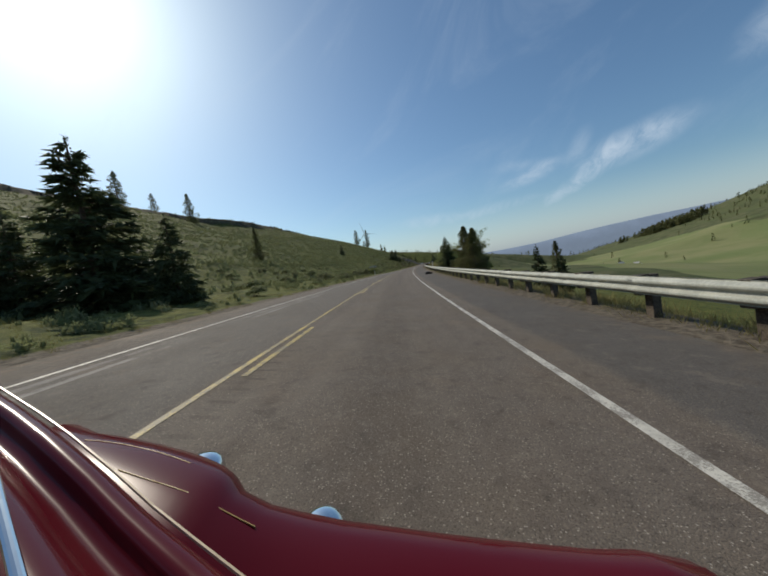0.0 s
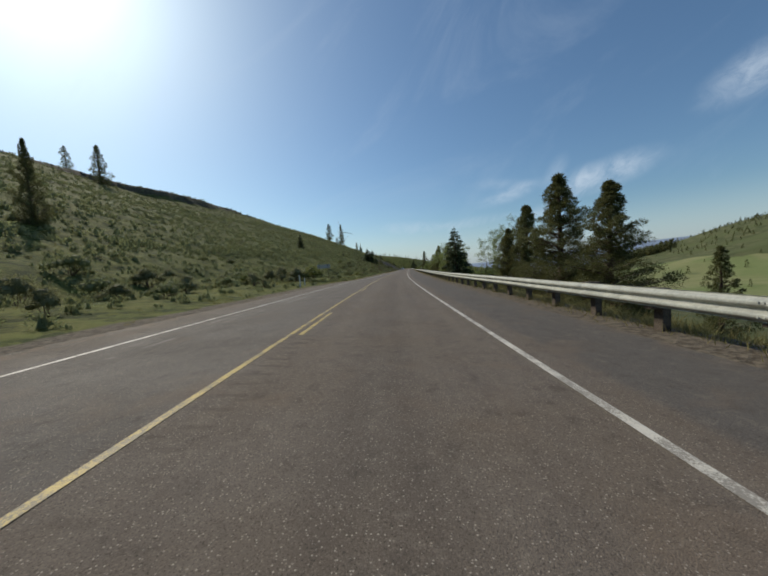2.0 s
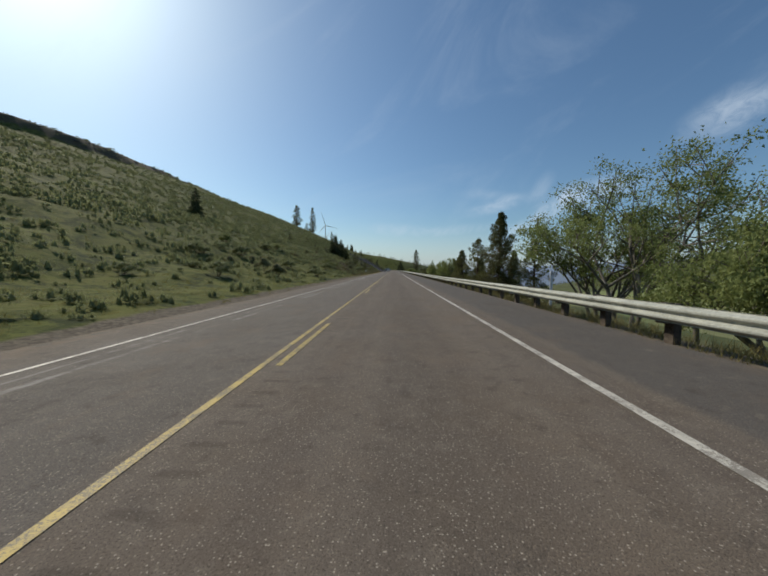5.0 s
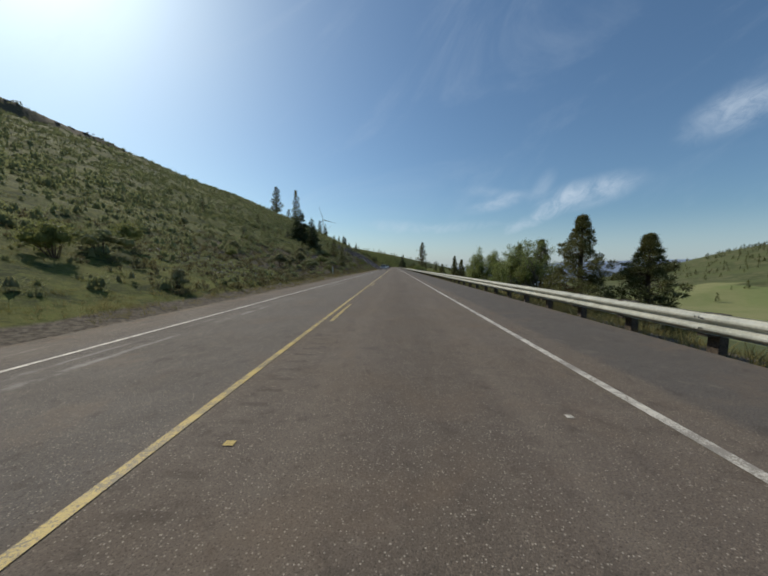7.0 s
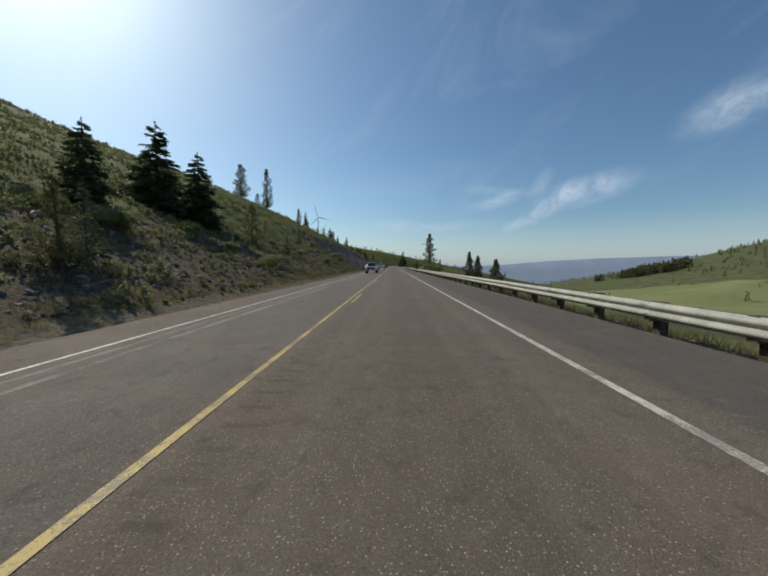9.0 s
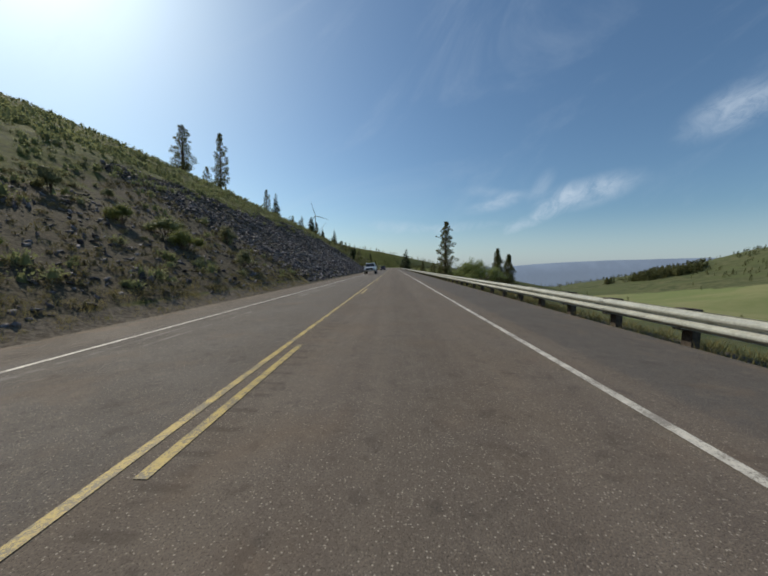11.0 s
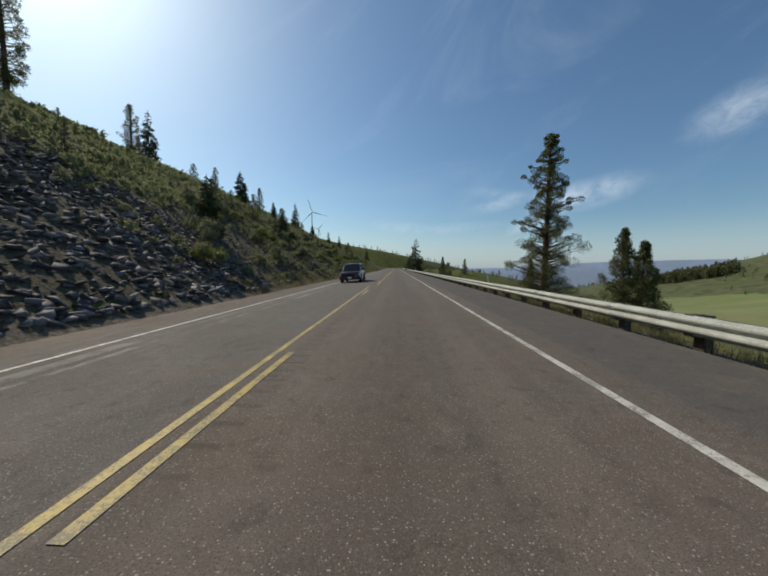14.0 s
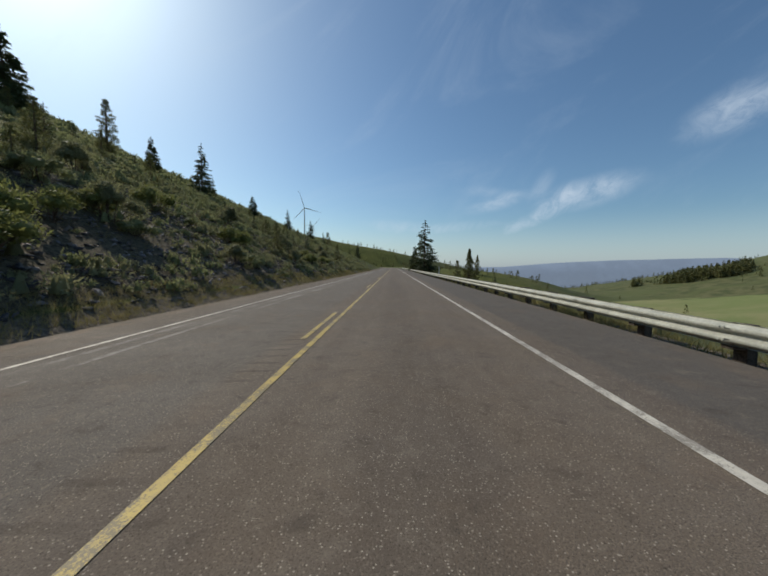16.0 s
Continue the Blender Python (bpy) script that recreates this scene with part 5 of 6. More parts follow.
def make_talus():
    rng = np.random.default_rng(51)
    protos = [rock_proto(s) for s in range(8)]
    talus = tagged(new("talus"), "dark broken basalt stones heaped on the cut bank", "rocks")
    # the stones that lie nearest the road, one by one
    meshes = [fast_mesh("stone", v, f, ROCK) for v, f in protos]
    n = 290
    y = rng.uniform(337, 410, n)
    e = 0.4 + 5.0 * rng.uniform(0, 1, n) ** 1.3
    x = centre(y) - 7.6 - e
    z = ground_z(x, y)
    for k in range(n):
        ob = new("stone", meshes[rng.integers(0, 8)])
        ob.parent = talus
        s = rng.uniform(0.35, 1.0)
        ob.matrix_basis = pose(x[k], y[k], z[k] + 0.05 * s, rng.normal(0, 22), rng.normal(-20, 20), rng.uniform(0, 360)) @ Matrix.Scale(s, 4)
    # the rest of the slope
    parts = []
    for y0, y1, e0, e1, count, s0, s1 in ((336, 412, 0.3, 21, 21000, 0.20, 0.80), (250, 336, 0.6, 13, 4600, 0.12, 0.6), (411, 490, 0.5, 15, 8200, 0.10, 0.62), (215, 262, 0.8, 11, 2600, 0.10, 0.42), (470, 640, 1, 14, 900, 0.2, 0.7)):
        x, y, e = on_left(rng, count, y0, y1, e0, e1)
        size = rng.uniform(s0, s1, count) ** 1.2
        tilt = [(v @ np.array(Euler((rng.normal(0, 0.4), rng.normal(-0.35, 0.35), 0)).to_matrix()).T, f) for v, f in protos for _ in range(2)]
        parts.append(scattered(rng, tilt, x, y, size, None, -0.05))
    # broken rim along the hill's crest
    y = rng.uniform(60, 470, 1100)
    r = np.interp(y, HILL_Y, HILL_R)
    x = centre(y) - 7.6 - r - 4 + rng.normal(0, 3.0, 1100)
    parts.append(scattered(rng, protos, x, y, rng.uniform(2.5, 6.0, 1100), rng.uniform(4.0, 8.0, 1100), 0.25))
    v, f = merge(parts)
    ob = part("rubble", fast_mesh("rubble", v, f, ROCK), None, talus)
    ob["kind"] = "stuff"


make_undergrowth()
make_talus()


def make_far_trees():
    """Scattered conifers and the wood on the valley's far side."""
    rng = np.random.default_rng(61)
    protos = []
    for s in (1, 2, 3):
        r = np.random.default_rng(70 + s)
        n = 60
        h = r.uniform(0.05, 1.0, n)
        a = r.uniform(0, 2 * np.pi, n)
        w = 0.20 * (1.02 - h) * r.uniform(0.4, 1.0, n)
        c = np.stack([np.cos(a) * w, np.sin(a) * w, h], 1)
        d = np.stack([np.cos(a), np.sin(a), r.uniform(-0.3, 0.4, n)], 1)
        protos.append(sprays(r, c, d, 0.15, 0.065, 0.15))
    xs, ys, hs = [], [], []
    # the dark wood
    x, y = rng.uniform(820, 1080, 1300), rng.uniform(1320, 1600, 1300)
    ok = bumps(x, y, 120, 31) + 0.5 * bumps(x, y, 40, 32) + 1.0 - 1.2 * np.hypot((x - 950) / 110, (y - 1460) / 120) > 0
    xs.append(x[ok]), ys.append(y[ok]), hs.append(rng.uniform(11, 34, ok.sum()))
    # single trees over the slopes
    n = 2600
    x, y = rng.uniform(300, 2600, n), rng.uniform(150, 2900, n)
    ok = (bumps(x, y, 210, 33) + 0.6 * bumps(x, y, 60, 34) > 0.05) & ((x > 920) | (y > 1500) | (rng.uniform(0, 1, n) < 0.12))
    xs.append(x[ok]), ys.append(y[ok]), hs.append(rng.uniform(8, 20, ok.sum()))
    n = 1300
    x, y = rng.uniform(900, 1750, n), rng.uniform(800, 2100, n)
    ok = bumps(x, y, 120, 35) + 0.6 * bumps(x, y, 45, 36) > 0.1
    xs.append(x[ok]), ys.append(y[ok]), hs.append(rng.uniform(7, 16, ok.sum()))
    n = 260
    x, y = rng.uniform(-160, 260, n), rng.uniform(900, 1500, n)
    xs.append(x), ys.append(y), hs.append(rng.uniform(5, 12, n))
    # below the road, on the near slope's foot
    n = 150
    y = rng.uniform(560, 900, n)
    xs.append(6 + 120 * rng.uniform(0, 1, n) ** 1.6), ys.append(y), hs.append(rng.uniform(2.5, 6, n))
    x, y, h = np.concatenate(xs), np.concatenate(ys), np.concatenate(hs)
    v, f = scattered(rng, protos, x, y, h, None, 0.02)
    tagged(new("far_trees", fast_mesh("far_trees", v, f, PINE)), "scattered dark conifers and a wood across the valley", "trees", kind="stuff")


make_far_trees()


# ---- distance ----
def make_backdrop():
    m, t, b = material("painted_haze_ridge", 1.0, spec=0.0)
    # air haze over the far ridge is painted: bluish base colour plus faint emission
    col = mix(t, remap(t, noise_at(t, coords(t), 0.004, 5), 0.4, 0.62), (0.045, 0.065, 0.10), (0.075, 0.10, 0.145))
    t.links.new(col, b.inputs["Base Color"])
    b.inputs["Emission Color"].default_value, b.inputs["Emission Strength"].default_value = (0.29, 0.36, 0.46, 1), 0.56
    xs = np.linspace(-1500, 6000, 260)
    top = -12 + 125 * smooth(900, 3100, xs) + 16 * bumps(xs, xs * 0, 900.0, 3) + 9 * bumps(xs, xs * 0, 220.0, 4)
    rows = [(-400, 0), (0.0, 0), (1.0, 120), (1.02, 700)]
    pts = []
    for k, (u, back) in enumerate(rows):
        z = np.full_like(xs, -260.0) if k == 0 else (-90 + (top + 90) * u)
        pts.append(np.stack([xs, np.full_like(xs, 4250.0) + back - 0.16 * xs, z], 1))
    v = np.concatenate(pts)
    tagged(new("backdrop", mesh_of("backdrop", v, grid_faces(len(rows), len(xs)), [m], True)), "mountain ridge on the horizon with blue haze painted in as colour and glow", "mountains", kind="structure")


make_backdrop()


# ---- wind turbines ----
def make_turbine(x, y, base, hub, blade, spin, face):
    tw = tagged(new("wind_turbine"), "white three-bladed wind turbine behind the ridge", "wind turbine", "turbines on the ridge")
    tw.matrix_basis = pose(x, y, base, 0, 0, face)
    bm = bmesh.new()
    tube(bm, (0, 0, 0), (0, 0, hub), 2.3, 1.4, 20)
    part("tower", bm, WHITE_COAT, tw)
    bm = bmesh.new()
    box(bm, (3.6, 10.0, 3.8), (0, 1.5, hub + 1.2), 0.7)
    part("nacelle", bm, WHITE_COAT, tw)
    bm = bmesh.new()
    tube(bm, (0, -3.4, hub + 1.2), (0, -6.0, hub + 1.2), 1.9, 0.5, 14)
    part("rotor_hub", bm, WHITE_COAT, tw)
    for k in range(3):
        bm = bmesh.new()
        n = 12
        rings = []
        for i in range(n):
            r = 1.0 + (blade - 1.0) * i / (n - 1)
            q = i / (n - 1)
            chord = (1.6 + 2.3 * min(1, q * 6) * (1 - q) ** 0.8) * (1 - 0.75 * q)
            thick = max(0.12, 0.9 * (1 - q))
            tw_ = radians(18 * (1 - q))
            ring = []
            for a in range(8):
                ang = a * math.pi / 4
                px, py = math.cos(ang) * chord / 2, math.sin(ang) * thick / 2
                ring.append(bm.verts.new((px * math.cos(tw_) - py * math.sin(tw_), px * math.sin(tw_) + py * math.cos(tw_), r)))
            rings.append(ring)
        for a, b in zip(rings, rings[1:]):
            for i in range(8):
                bm.faces.new((a[i], a[(i + 1) % 8], b[(i + 1) % 8], b[i]))
        bm.faces.new(rings[-1])
        ob = part("blade", bm, WHITE_COAT, tw)
        ob.matrix_basis = pose(0, -4.8, hub + 1.2, 0, spin + 120 * k, 0)
    return tw


make_turbine(-296, 1448, 100, 84, 55, -18, 20)
make_turbine(-400, 1950, 105, 84, 52, 40, 15)


# ---- farm in the valley ----
def make_farmhouse():
    """A small pale farmhouse: walls, gabled roof with overhang, chimney, door and windows."""
    house = tagged(new("farmhouse"), "small white farmhouse with a grey gabled roof in the valley", "house", "farm buildings in the valley")
    bm = bmesh.new()
    box(bm, (10.0, 7.0, 4.4), (0, 0, 2.0), 0.03)
    part("wall", bm, WHITE_COAT, house)
    bm = bmesh.new()
    ends = []
    for x in (-5.5, 5.5):
        ends.append([bm.verts.new((x, y, z)) for y, z in ((-4.0, 4.0), (0, 6.9), (4.0, 4.0), (4.0, 3.8), (0, 6.6), (-4.0, 3.8))])
    for i in range(6):
        bm.faces.new((ends[0][i], ends[0][(i + 1) % 6], ends[1][(i + 1) % 6], ends[1][i]))
    for e, turn in ((ends[0], 1), (ends[1], -1)):
        bm.faces.new([e[i] for i in (0, 1, 4, 5)][::turn]), bm.faces.new([e[i] for i in (1, 2, 3, 4)][::turn])
    bmesh.ops.recalc_face_normals(bm, faces=bm.faces)
    roof = part("roof", bm, SIGN_BACK, house, "grey gabled roof")
    for x in (-5.0, 5.0):
        bm = bmesh.new()
        vs = [bm.verts.new((x + dx, y, z)) for dx in (-0.06, 0.06) for y, z in ((-3.4, 4.1), (3.4, 4.1), (0, 6.5))]
        bm.faces.new(vs[:3]), bm.faces.new(vs[3:])
        for i in range(3):
            bm.faces.new((vs[i], vs[(i + 1) % 3], vs[3 + (i + 1) % 3], vs[3 + i]))
        bmesh.ops.recalc_face_normals(bm, faces=bm.faces)
        part("gable", bm, WHITE_COAT, house)
    bm = bmesh.new()
    box(bm, (0.7, 0.7, 2.2), (2.2, 0.6, 6.6), 0.03)
    part("chimney", bm, POST_WOOD, roof)
    for x in (-3.2, 3.2):
        bm = bmesh.new()
        box(bm, (1.2, 0.10, 1.3), (x, -3.52, 2.2), 0.02)
        part("window", bm, POST_WOOD, house, "dark window")
    bm = bmesh.new()
    box(bm, (1.0, 0.10, 2.1), (0, -3.52, 1.1), 0.02)
    part("door", bm, POST_WOOD, house, "dark door")
    return house


farm = make_farmhouse()
for k, (x, y, turn, size) in enumerate(((340.0, 640.0, 25, 1.0), (356.0, 622.0, -30, 0.7), (322.0, 660.0, 70, 0.85), (372.0, 640.0, 10, 0.6))):
    spot = pose(x, y, float(ground_z(x, y)) - 0.4, 0, 0, turn)
    thing = farm if k == 0 else copy_thing(farm, spot)
    thing.matrix_basis = spot @ Matrix.Scale(size, 4)


# ---- roadside furniture ----
def make_sign():
    sign = tagged(new("road_sign"), "back of a road sign on two weathered timber posts", "road sign")
    x0 = float(centre(118.6)) - 16.1
    sign.matrix_basis = pose(x0, 118.8, float(ground_z(x0, 118.8)), 0, 0, -6)
    for x, h in ((0, 2.9), (1.9, 2.9)):
        bm = bmesh.new()
        box(bm, (0.10, 0.10, h + 0.4), (x, 0, h / 2 - 0.2), 0.008)
        part("post", bm, POST_WOOD, sign)
    bm = bmesh.new()
    box(bm, (2.8, 0.02, 0.80), (0.95, 0.075, 2.40), 0.006)
    part("panel", bm, SIGN_BACK, sign)
    for z in (2.2, 2.62):
        bm = bmesh.new()
        box(bm, (2.6, 0.03, 0.05), (0.95, 0.058, z), 0.004)
        part("rail", bm, SIGN_BACK, sign)


def make_delineator(y, d, height=1.25, lean=0.0):
    x = float(centre(y)) + d
    thing = tagged(new("delineator_post"), "slim white roadside delineator post behind the verge", "marker post", "marker posts along the road")
    thing.matrix_basis = pose(x, y, float(ground_z(x, y)), 0, lean, 0)
    bm = bmesh.new()
    box(bm, (0.10, 0.025, height), (0, 0, height / 2 - 0.05), 0.006)
    part("blade", bm, WHITE_COAT, thing)
    bm = bmesh.new()
    box(bm, (0.075, 0.006, 0.10), (0, -0.017, height - 0.16), 0.002)
    part("reflector", bm, SIGN_BACK, thing)


make_sign()
for y, d, h, lean in ((413.0, 6.4, 1.35, -6), (85.5, -9.0, 1.2, 0), (88.5, -9.5, 0.9, 3), (240.5, -9.0, 1.1, 2), (152, 6.2, 1.55, 0), (393.5, -7.9, 0.75, 0), (60, 6.0, 1.7, 0), (489, 6.1, 1.6, 0)):
    make_delineator(y, d, h, lean)


def make_tyre_scrap(y, d):
    """A torn strip of tyre lying on the shoulder."""
    x = float(centre(y)) + d
    thing = tagged(new("tyre_scrap"), "torn black tyre strip lying on the shoulder", "debris")
    thing.matrix_basis = pose(x, y, float(road_z(y, d)) + 0.004, 0, 0, 25)
    rng = random.Random(9)
    bm = bmesh.new()
    n, rows = 14, []
    for i in range(n):
        a = i / (n - 1)
        cx, cy, cz = 0.98 * (a - 0.5), 0.12 * math.sin(a * 5), 0.01 + 0.26 * math.sin(a * math.pi) ** 0.8
        w = 0.27 + rng.uniform(-0.05, 0.05)
        rows.append([bm.verts.new((cx, cy - w * 0.75, 0.0)), bm.verts.new((cx, cy + w * 0.75, 0.0)), bm.verts.new((cx * 0.92, cy + w / 2, cz + 0.045)), bm.verts.new((cx * 0.92, cy - w / 2, cz + 0.025))])
    for a, b in zip(rows, rows[1:]):
        for k in range(4):
            bm.faces.new((a[k], a[(k + 1) % 4], b[(k + 1) % 4], b[k]))
    bm.faces.new(rows[0]), bm.faces.new(rows[-1][::-1])
    part("tread", bm, RUBBER, thing)


RUBBER = plain("rubber", (0.012, 0.012, 0.012), (0.03, 0.03, 0.03), 4.0, 0.85)
make_tyre_scrap(38.0, 3.75)


# ---- vehicles ----
def coat(name, colour, rough=0.28, metal=0.0, clear=0.6, dirt=0.25, spec=0.5):
    m, t, b = material(name, rough, metal, spec)
    p = coords(t)
    dust = remap(t, noise_at(t, p, 2.0, 5), 0.40, 0.75, 0.0, dirt)
    t.links.new(mix(t, dust, colour, (0.18, 0.16, 0.13)), b.inputs["Base Color"])
    b.inputs["Coat Weight"].default_value, b.inputs["Coat Roughness"].default_value = clear, 0.04
    return m


def make_glass():
    m, t, b = material("tinted_glass", 0.05, spec=0.4)
    b.inputs["Base Color"].default_value = (0.02, 0.025, 0.028, 1)
    return m


GLASS = make_glass()
WHITE_CAR, SILVER_CAR, MAROON = coat("white_car_paint", (0.66, 0.68, 0.70)), coat("silver_car_paint", (0.36, 0.37, 0.38), 0.32, 0.4), coat("maroon_car_paint", (0.048, 0.009, 0.016), 0.3, 0.0, 0.3, 0.08)
RED_CAR = coat("deep_red_paint", (0.085, 0.003, 0.007), 0.24, 0.0, 0.28, 0.04, 0.06)
CHROME = plain("chrome", (0.62, 0.63, 0.64), (0.72, 0.73, 0.74), 3.0, 0.08, 1.0, 0.02, 0.001)
BLACK_TRIM = plain("black_trim", (0.012, 0.012, 0.012), (0.03, 0.03, 0.03), 6.0, 0.5)
LAMP = plain("lamp_glass", (0.62, 0.62, 0.58), (0.85, 0.85, 0.82), 8.0, 0.12)
RED_LAMP = plain("red_lamp", (0.25, 0.01, 0.01), (0.4, 0.02, 0.02), 8.0, 0.2)


def ring(w, z0, z1, y, top=1.0, r=0.10):
    """A rounded upright section of half width w between two heights."""
    wt = w * top
    return [(-w + r, y, z0), (w - r, y, z0), (w, y, z0 + r), (w, y, z0 + (z1 - z0) * 0.55), (wt, y, z1 - r), (wt - r, y, z1), (-wt + r, y, z1), (-wt, y, z1 - r), (-w, y, z0 + (z1 - z0) * 0.55), (-w, y, z0 + r)]


def loft(rings):
    bm = bmesh.new()
    rows = [[bm.verts.new(p) for p in r] for r in rings]
    n = len(rows[0])
    for a, b in zip(rows, rows[1:]):
        for i in range(n):
            bm.faces.new((a[i], a[(i + 1) % n], b[(i + 1) % n], b[i]))
    bm.faces.new(rows[0][::-1]), bm.faces.new(rows[-1])
    bmesh.ops.recalc_face_normals(bm, faces=bm.faces)
    return bm


def softened(bm, offset=0.03):
    """Rounds a lofted shell's edges."""
    bmesh.ops.bevel(bm, geom=list(bm.edges), offset=offset, segments=2, affect="EDGES", profile=0.5, clamp_overlap=True)
    for f in bm.faces:
        f.smooth = True
    return bm


def quad_plate(pts, thick):
    """A thin plate from four corners, pushed out along its normal."""
    bm = bmesh.new()
    vs = [Vector(p) for p in pts]
    n = (vs[1] - vs[0]).cross(vs[2] - vs[0]).normalized() * thick
    a, b = [bm.verts.new(v - n * 0.5) for v in vs], [bm.verts.new(v + n) for v in vs]
    bm.faces.new(a[::-1]), bm.faces.new(b)
    for i in range(4):
        bm.faces.new((a[i], a[(i + 1) % 4], b[(i + 1) % 4], b[i]))
    bmesh.ops.recalc_face_normals(bm, faces=bm.faces)
    return bm


def wheel_at(car, x, y, r, w):
    bm = bmesh.new()
    tube(bm, (x - w / 2, y, r), (x + w / 2, y, r), r, r, 28)
    bmesh.ops.bevel(bm, geom=[e for e in bm.edges if len(e.link_faces) == 2 and e.calc_face_angle(0) > 1.0], offset=0.035, segments=2, affect="EDGES")
    wheel = part("wheel", bm, RUBBER, car, "black rubber tyre")
    side = 1 if x > 0 else -1
    bm = bmesh.new()
    tube(bm, (x + side * (w / 2 - 0.02), y, r), (x + side * (w / 2 + 0.012), y, r), r * 0.62, r * 0.55, 20)
    for k in range(5):
        a = k * 2 * math.pi / 5
        tube(bm, (x + side * (w / 2 + 0.01), y, r), (x + side * (w / 2 + 0.018), y + math.cos(a) * r * 0.5, r + math.sin(a) * r * 0.5), 0.05, 0.04, 6)
    part("rim", bm, CHROME, wheel, "bright metal rim")


def vehicle(name, label, paint, y, d, dims, pickup):
    """An oncoming car in the far lane; its front looks back along the road."""
    L, W, H, hood, clear = dims
    car = tagged(new(name), label, "pickup truck" if pickup else "car", "oncoming traffic")
    car.matrix_basis = pose(float(centre(y)) + d, y, float(road_z(y, d)) + 0.004, 0, -math.degrees(math.atan(CROWN)))
    hw = W / 2
    belt = clear + (H - clear) * 0.50
    nose = [ring(hw * 0.90, clear + 0.10, belt - 0.16, 0.0, 0.94), ring(hw * 0.97, clear + 0.03, belt - 0.06, 0.10, 0.94), ring(hw, clear, belt - 0.02, 0.55, 0.95), ring(hw, clear, belt + 0.03, hood, 0.96)]
    tail = [ring(hw, clear, belt + 0.06, L * 0.62, 0.97), ring(hw, clear + 0.03, belt + 0.06, L - (0.07 if pickup else 0.25), 0.98), ring(hw * (0.985 if pickup else 0.96), clear + (0.06 if pickup else 0.12), belt + 0.04, L, 0.97)]
    part("body", softened(loft(nose + tail)), paint, car)
    # cabin
    y0, y1 = hood - 0.10, (L * 0.62 if pickup else L - 0.12)
    rake, back = 0.62, (0.12 if pickup else 0.30)
    cab = [ring(hw * 0.90, belt - 0.05, belt + 0.05, y0, 0.98, 0.03), ring(hw * 0.86, belt - 0.05, H - 0.05, y0 + rake, 0.88, 0.05), ring(hw * 0.87, belt - 0.05, H, y0 + rake + 0.3, 0.88, 0.07), ring(hw * 0.87, belt - 0.05, H, y1 - back - 0.2, 0.88, 0.07), ring(hw * 0.88, belt - 0.05, H - 0.06, y1 - back, 0.88, 0.06), ring(hw * 0.9, belt - 0.05, belt + 0.05, y1, 0.98, 0.03)]
    part("cabin", softened(loft(cab)), paint, car)
    zt, zb = H - 0.10, belt + 0.07
    part("windscreen", quad_plate([(-hw * 0.80, y0 + 0.06, zb), (hw * 0.80, y0 + 0.06, zb), (hw * 0.72, y0 + rake - 0.02, zt), (-hw * 0.72, y0 + rake - 0.02, zt)], 0.03), GLASS, car, "dark windscreen")
    part("rear_window", quad_plate([(-hw * 0.78, y1 - 0.02, zb), (hw * 0.78, y1 - 0.02, zb), (hw * 0.70, y1 - back + 0.02, zt), (-hw * 0.70, y1 - back + 0.02, zt)], 0.03), GLASS, car, "dark rear window")
    for side in (-1, 1):
        cut = (y0 + rake * 0.9, y0 + rake + 0.95, y0 + rake + 1.02, y1 - back - 0.1)
        for a, b in ((cut[0], cut[1]), (cut[2], cut[3])):
            if b - a > 0.3:
                part("side_window", quad_plate([(side * hw * 0.885, a - 0.12, zb), (side * hw * 0.885, b, zb), (side * hw * 0.80, b, zt), (side * hw * 0.80, a + 0.2, zt)], 0.025), GLASS, car)
        bm = bmesh.new()
        box(bm, (0.20, 0.12, 0.16), (side * (hw + 0.10), y0 + 0.42, belt + 0.16), 0.03)
        part("mirror", bm, paint, car)
        bm = bmesh.new()
        box(bm, (0.34, 0.10, 0.22), (side * (hw - 0.24), 0.055, belt - 0.32), 0.03)
        part("headlight", bm, LAMP, car, "clear headlight")
        bm = bmesh.new()
        box(bm, (0.14, 0.06, 0.36), (side * (hw - 0.14), L - 0.0, belt - 0.22), 0.02)
        part("tail_light", bm, RED_LAMP, car, "red tail light")
        bm = bmesh.new()
        box(bm, (0.03, L * 0.62, 0.10), (side * (hw + 0.004), L * 0.5, clear + 0.18), 0.01)
        part("sill_trim", bm, BLACK_TRIM, car)
    bm = bmesh.new()
    box(bm, (W * (0.62 if pickup else 0.46), 0.08, 0.42 if pickup else 0.20), (0, 0.01, belt - (0.36 if pickup else 0.30)), 0.03)
    grille = part("grille", bm, BLACK_TRIM, car, "dark grille")
    for k in range(3):
        bm = bmesh.new()
        box(bm, (W * (0.58 if pickup else 0.42), 0.02, 0.02), (0, -0.03, belt - (0.47 if pickup else 0.36) + (0.11 if pickup else 0.06) * k), 0.004)
        part("grille_bar", bm, BLACK_TRIM if not pickup else CHROME, grille)
    for yb, nm in ((-0.03, "front_bumper"), (L + 0.02, "rear_bumper")):
        bm = bmesh.new()
        box(bm, (W * 0.96, 0.20, 0.22), (0, yb, clear + 0.18), 0.05)
        part(nm, bm, CHROME if pickup else paint, car)
    bm = bmesh.new()
    box(bm, (0.31, 0.012, 0.15), (0, -0.14, clear + 0.19), 0.003)
    part("number_plate", bm, WHITE_COAT, car, "plain pale number plate")
    if pickup:
        bm = bmesh.new()
        box(bm, (W * 0.86, L * 0.33, 0.05), (0, L * 0.80, belt + 0.085), 0.01)
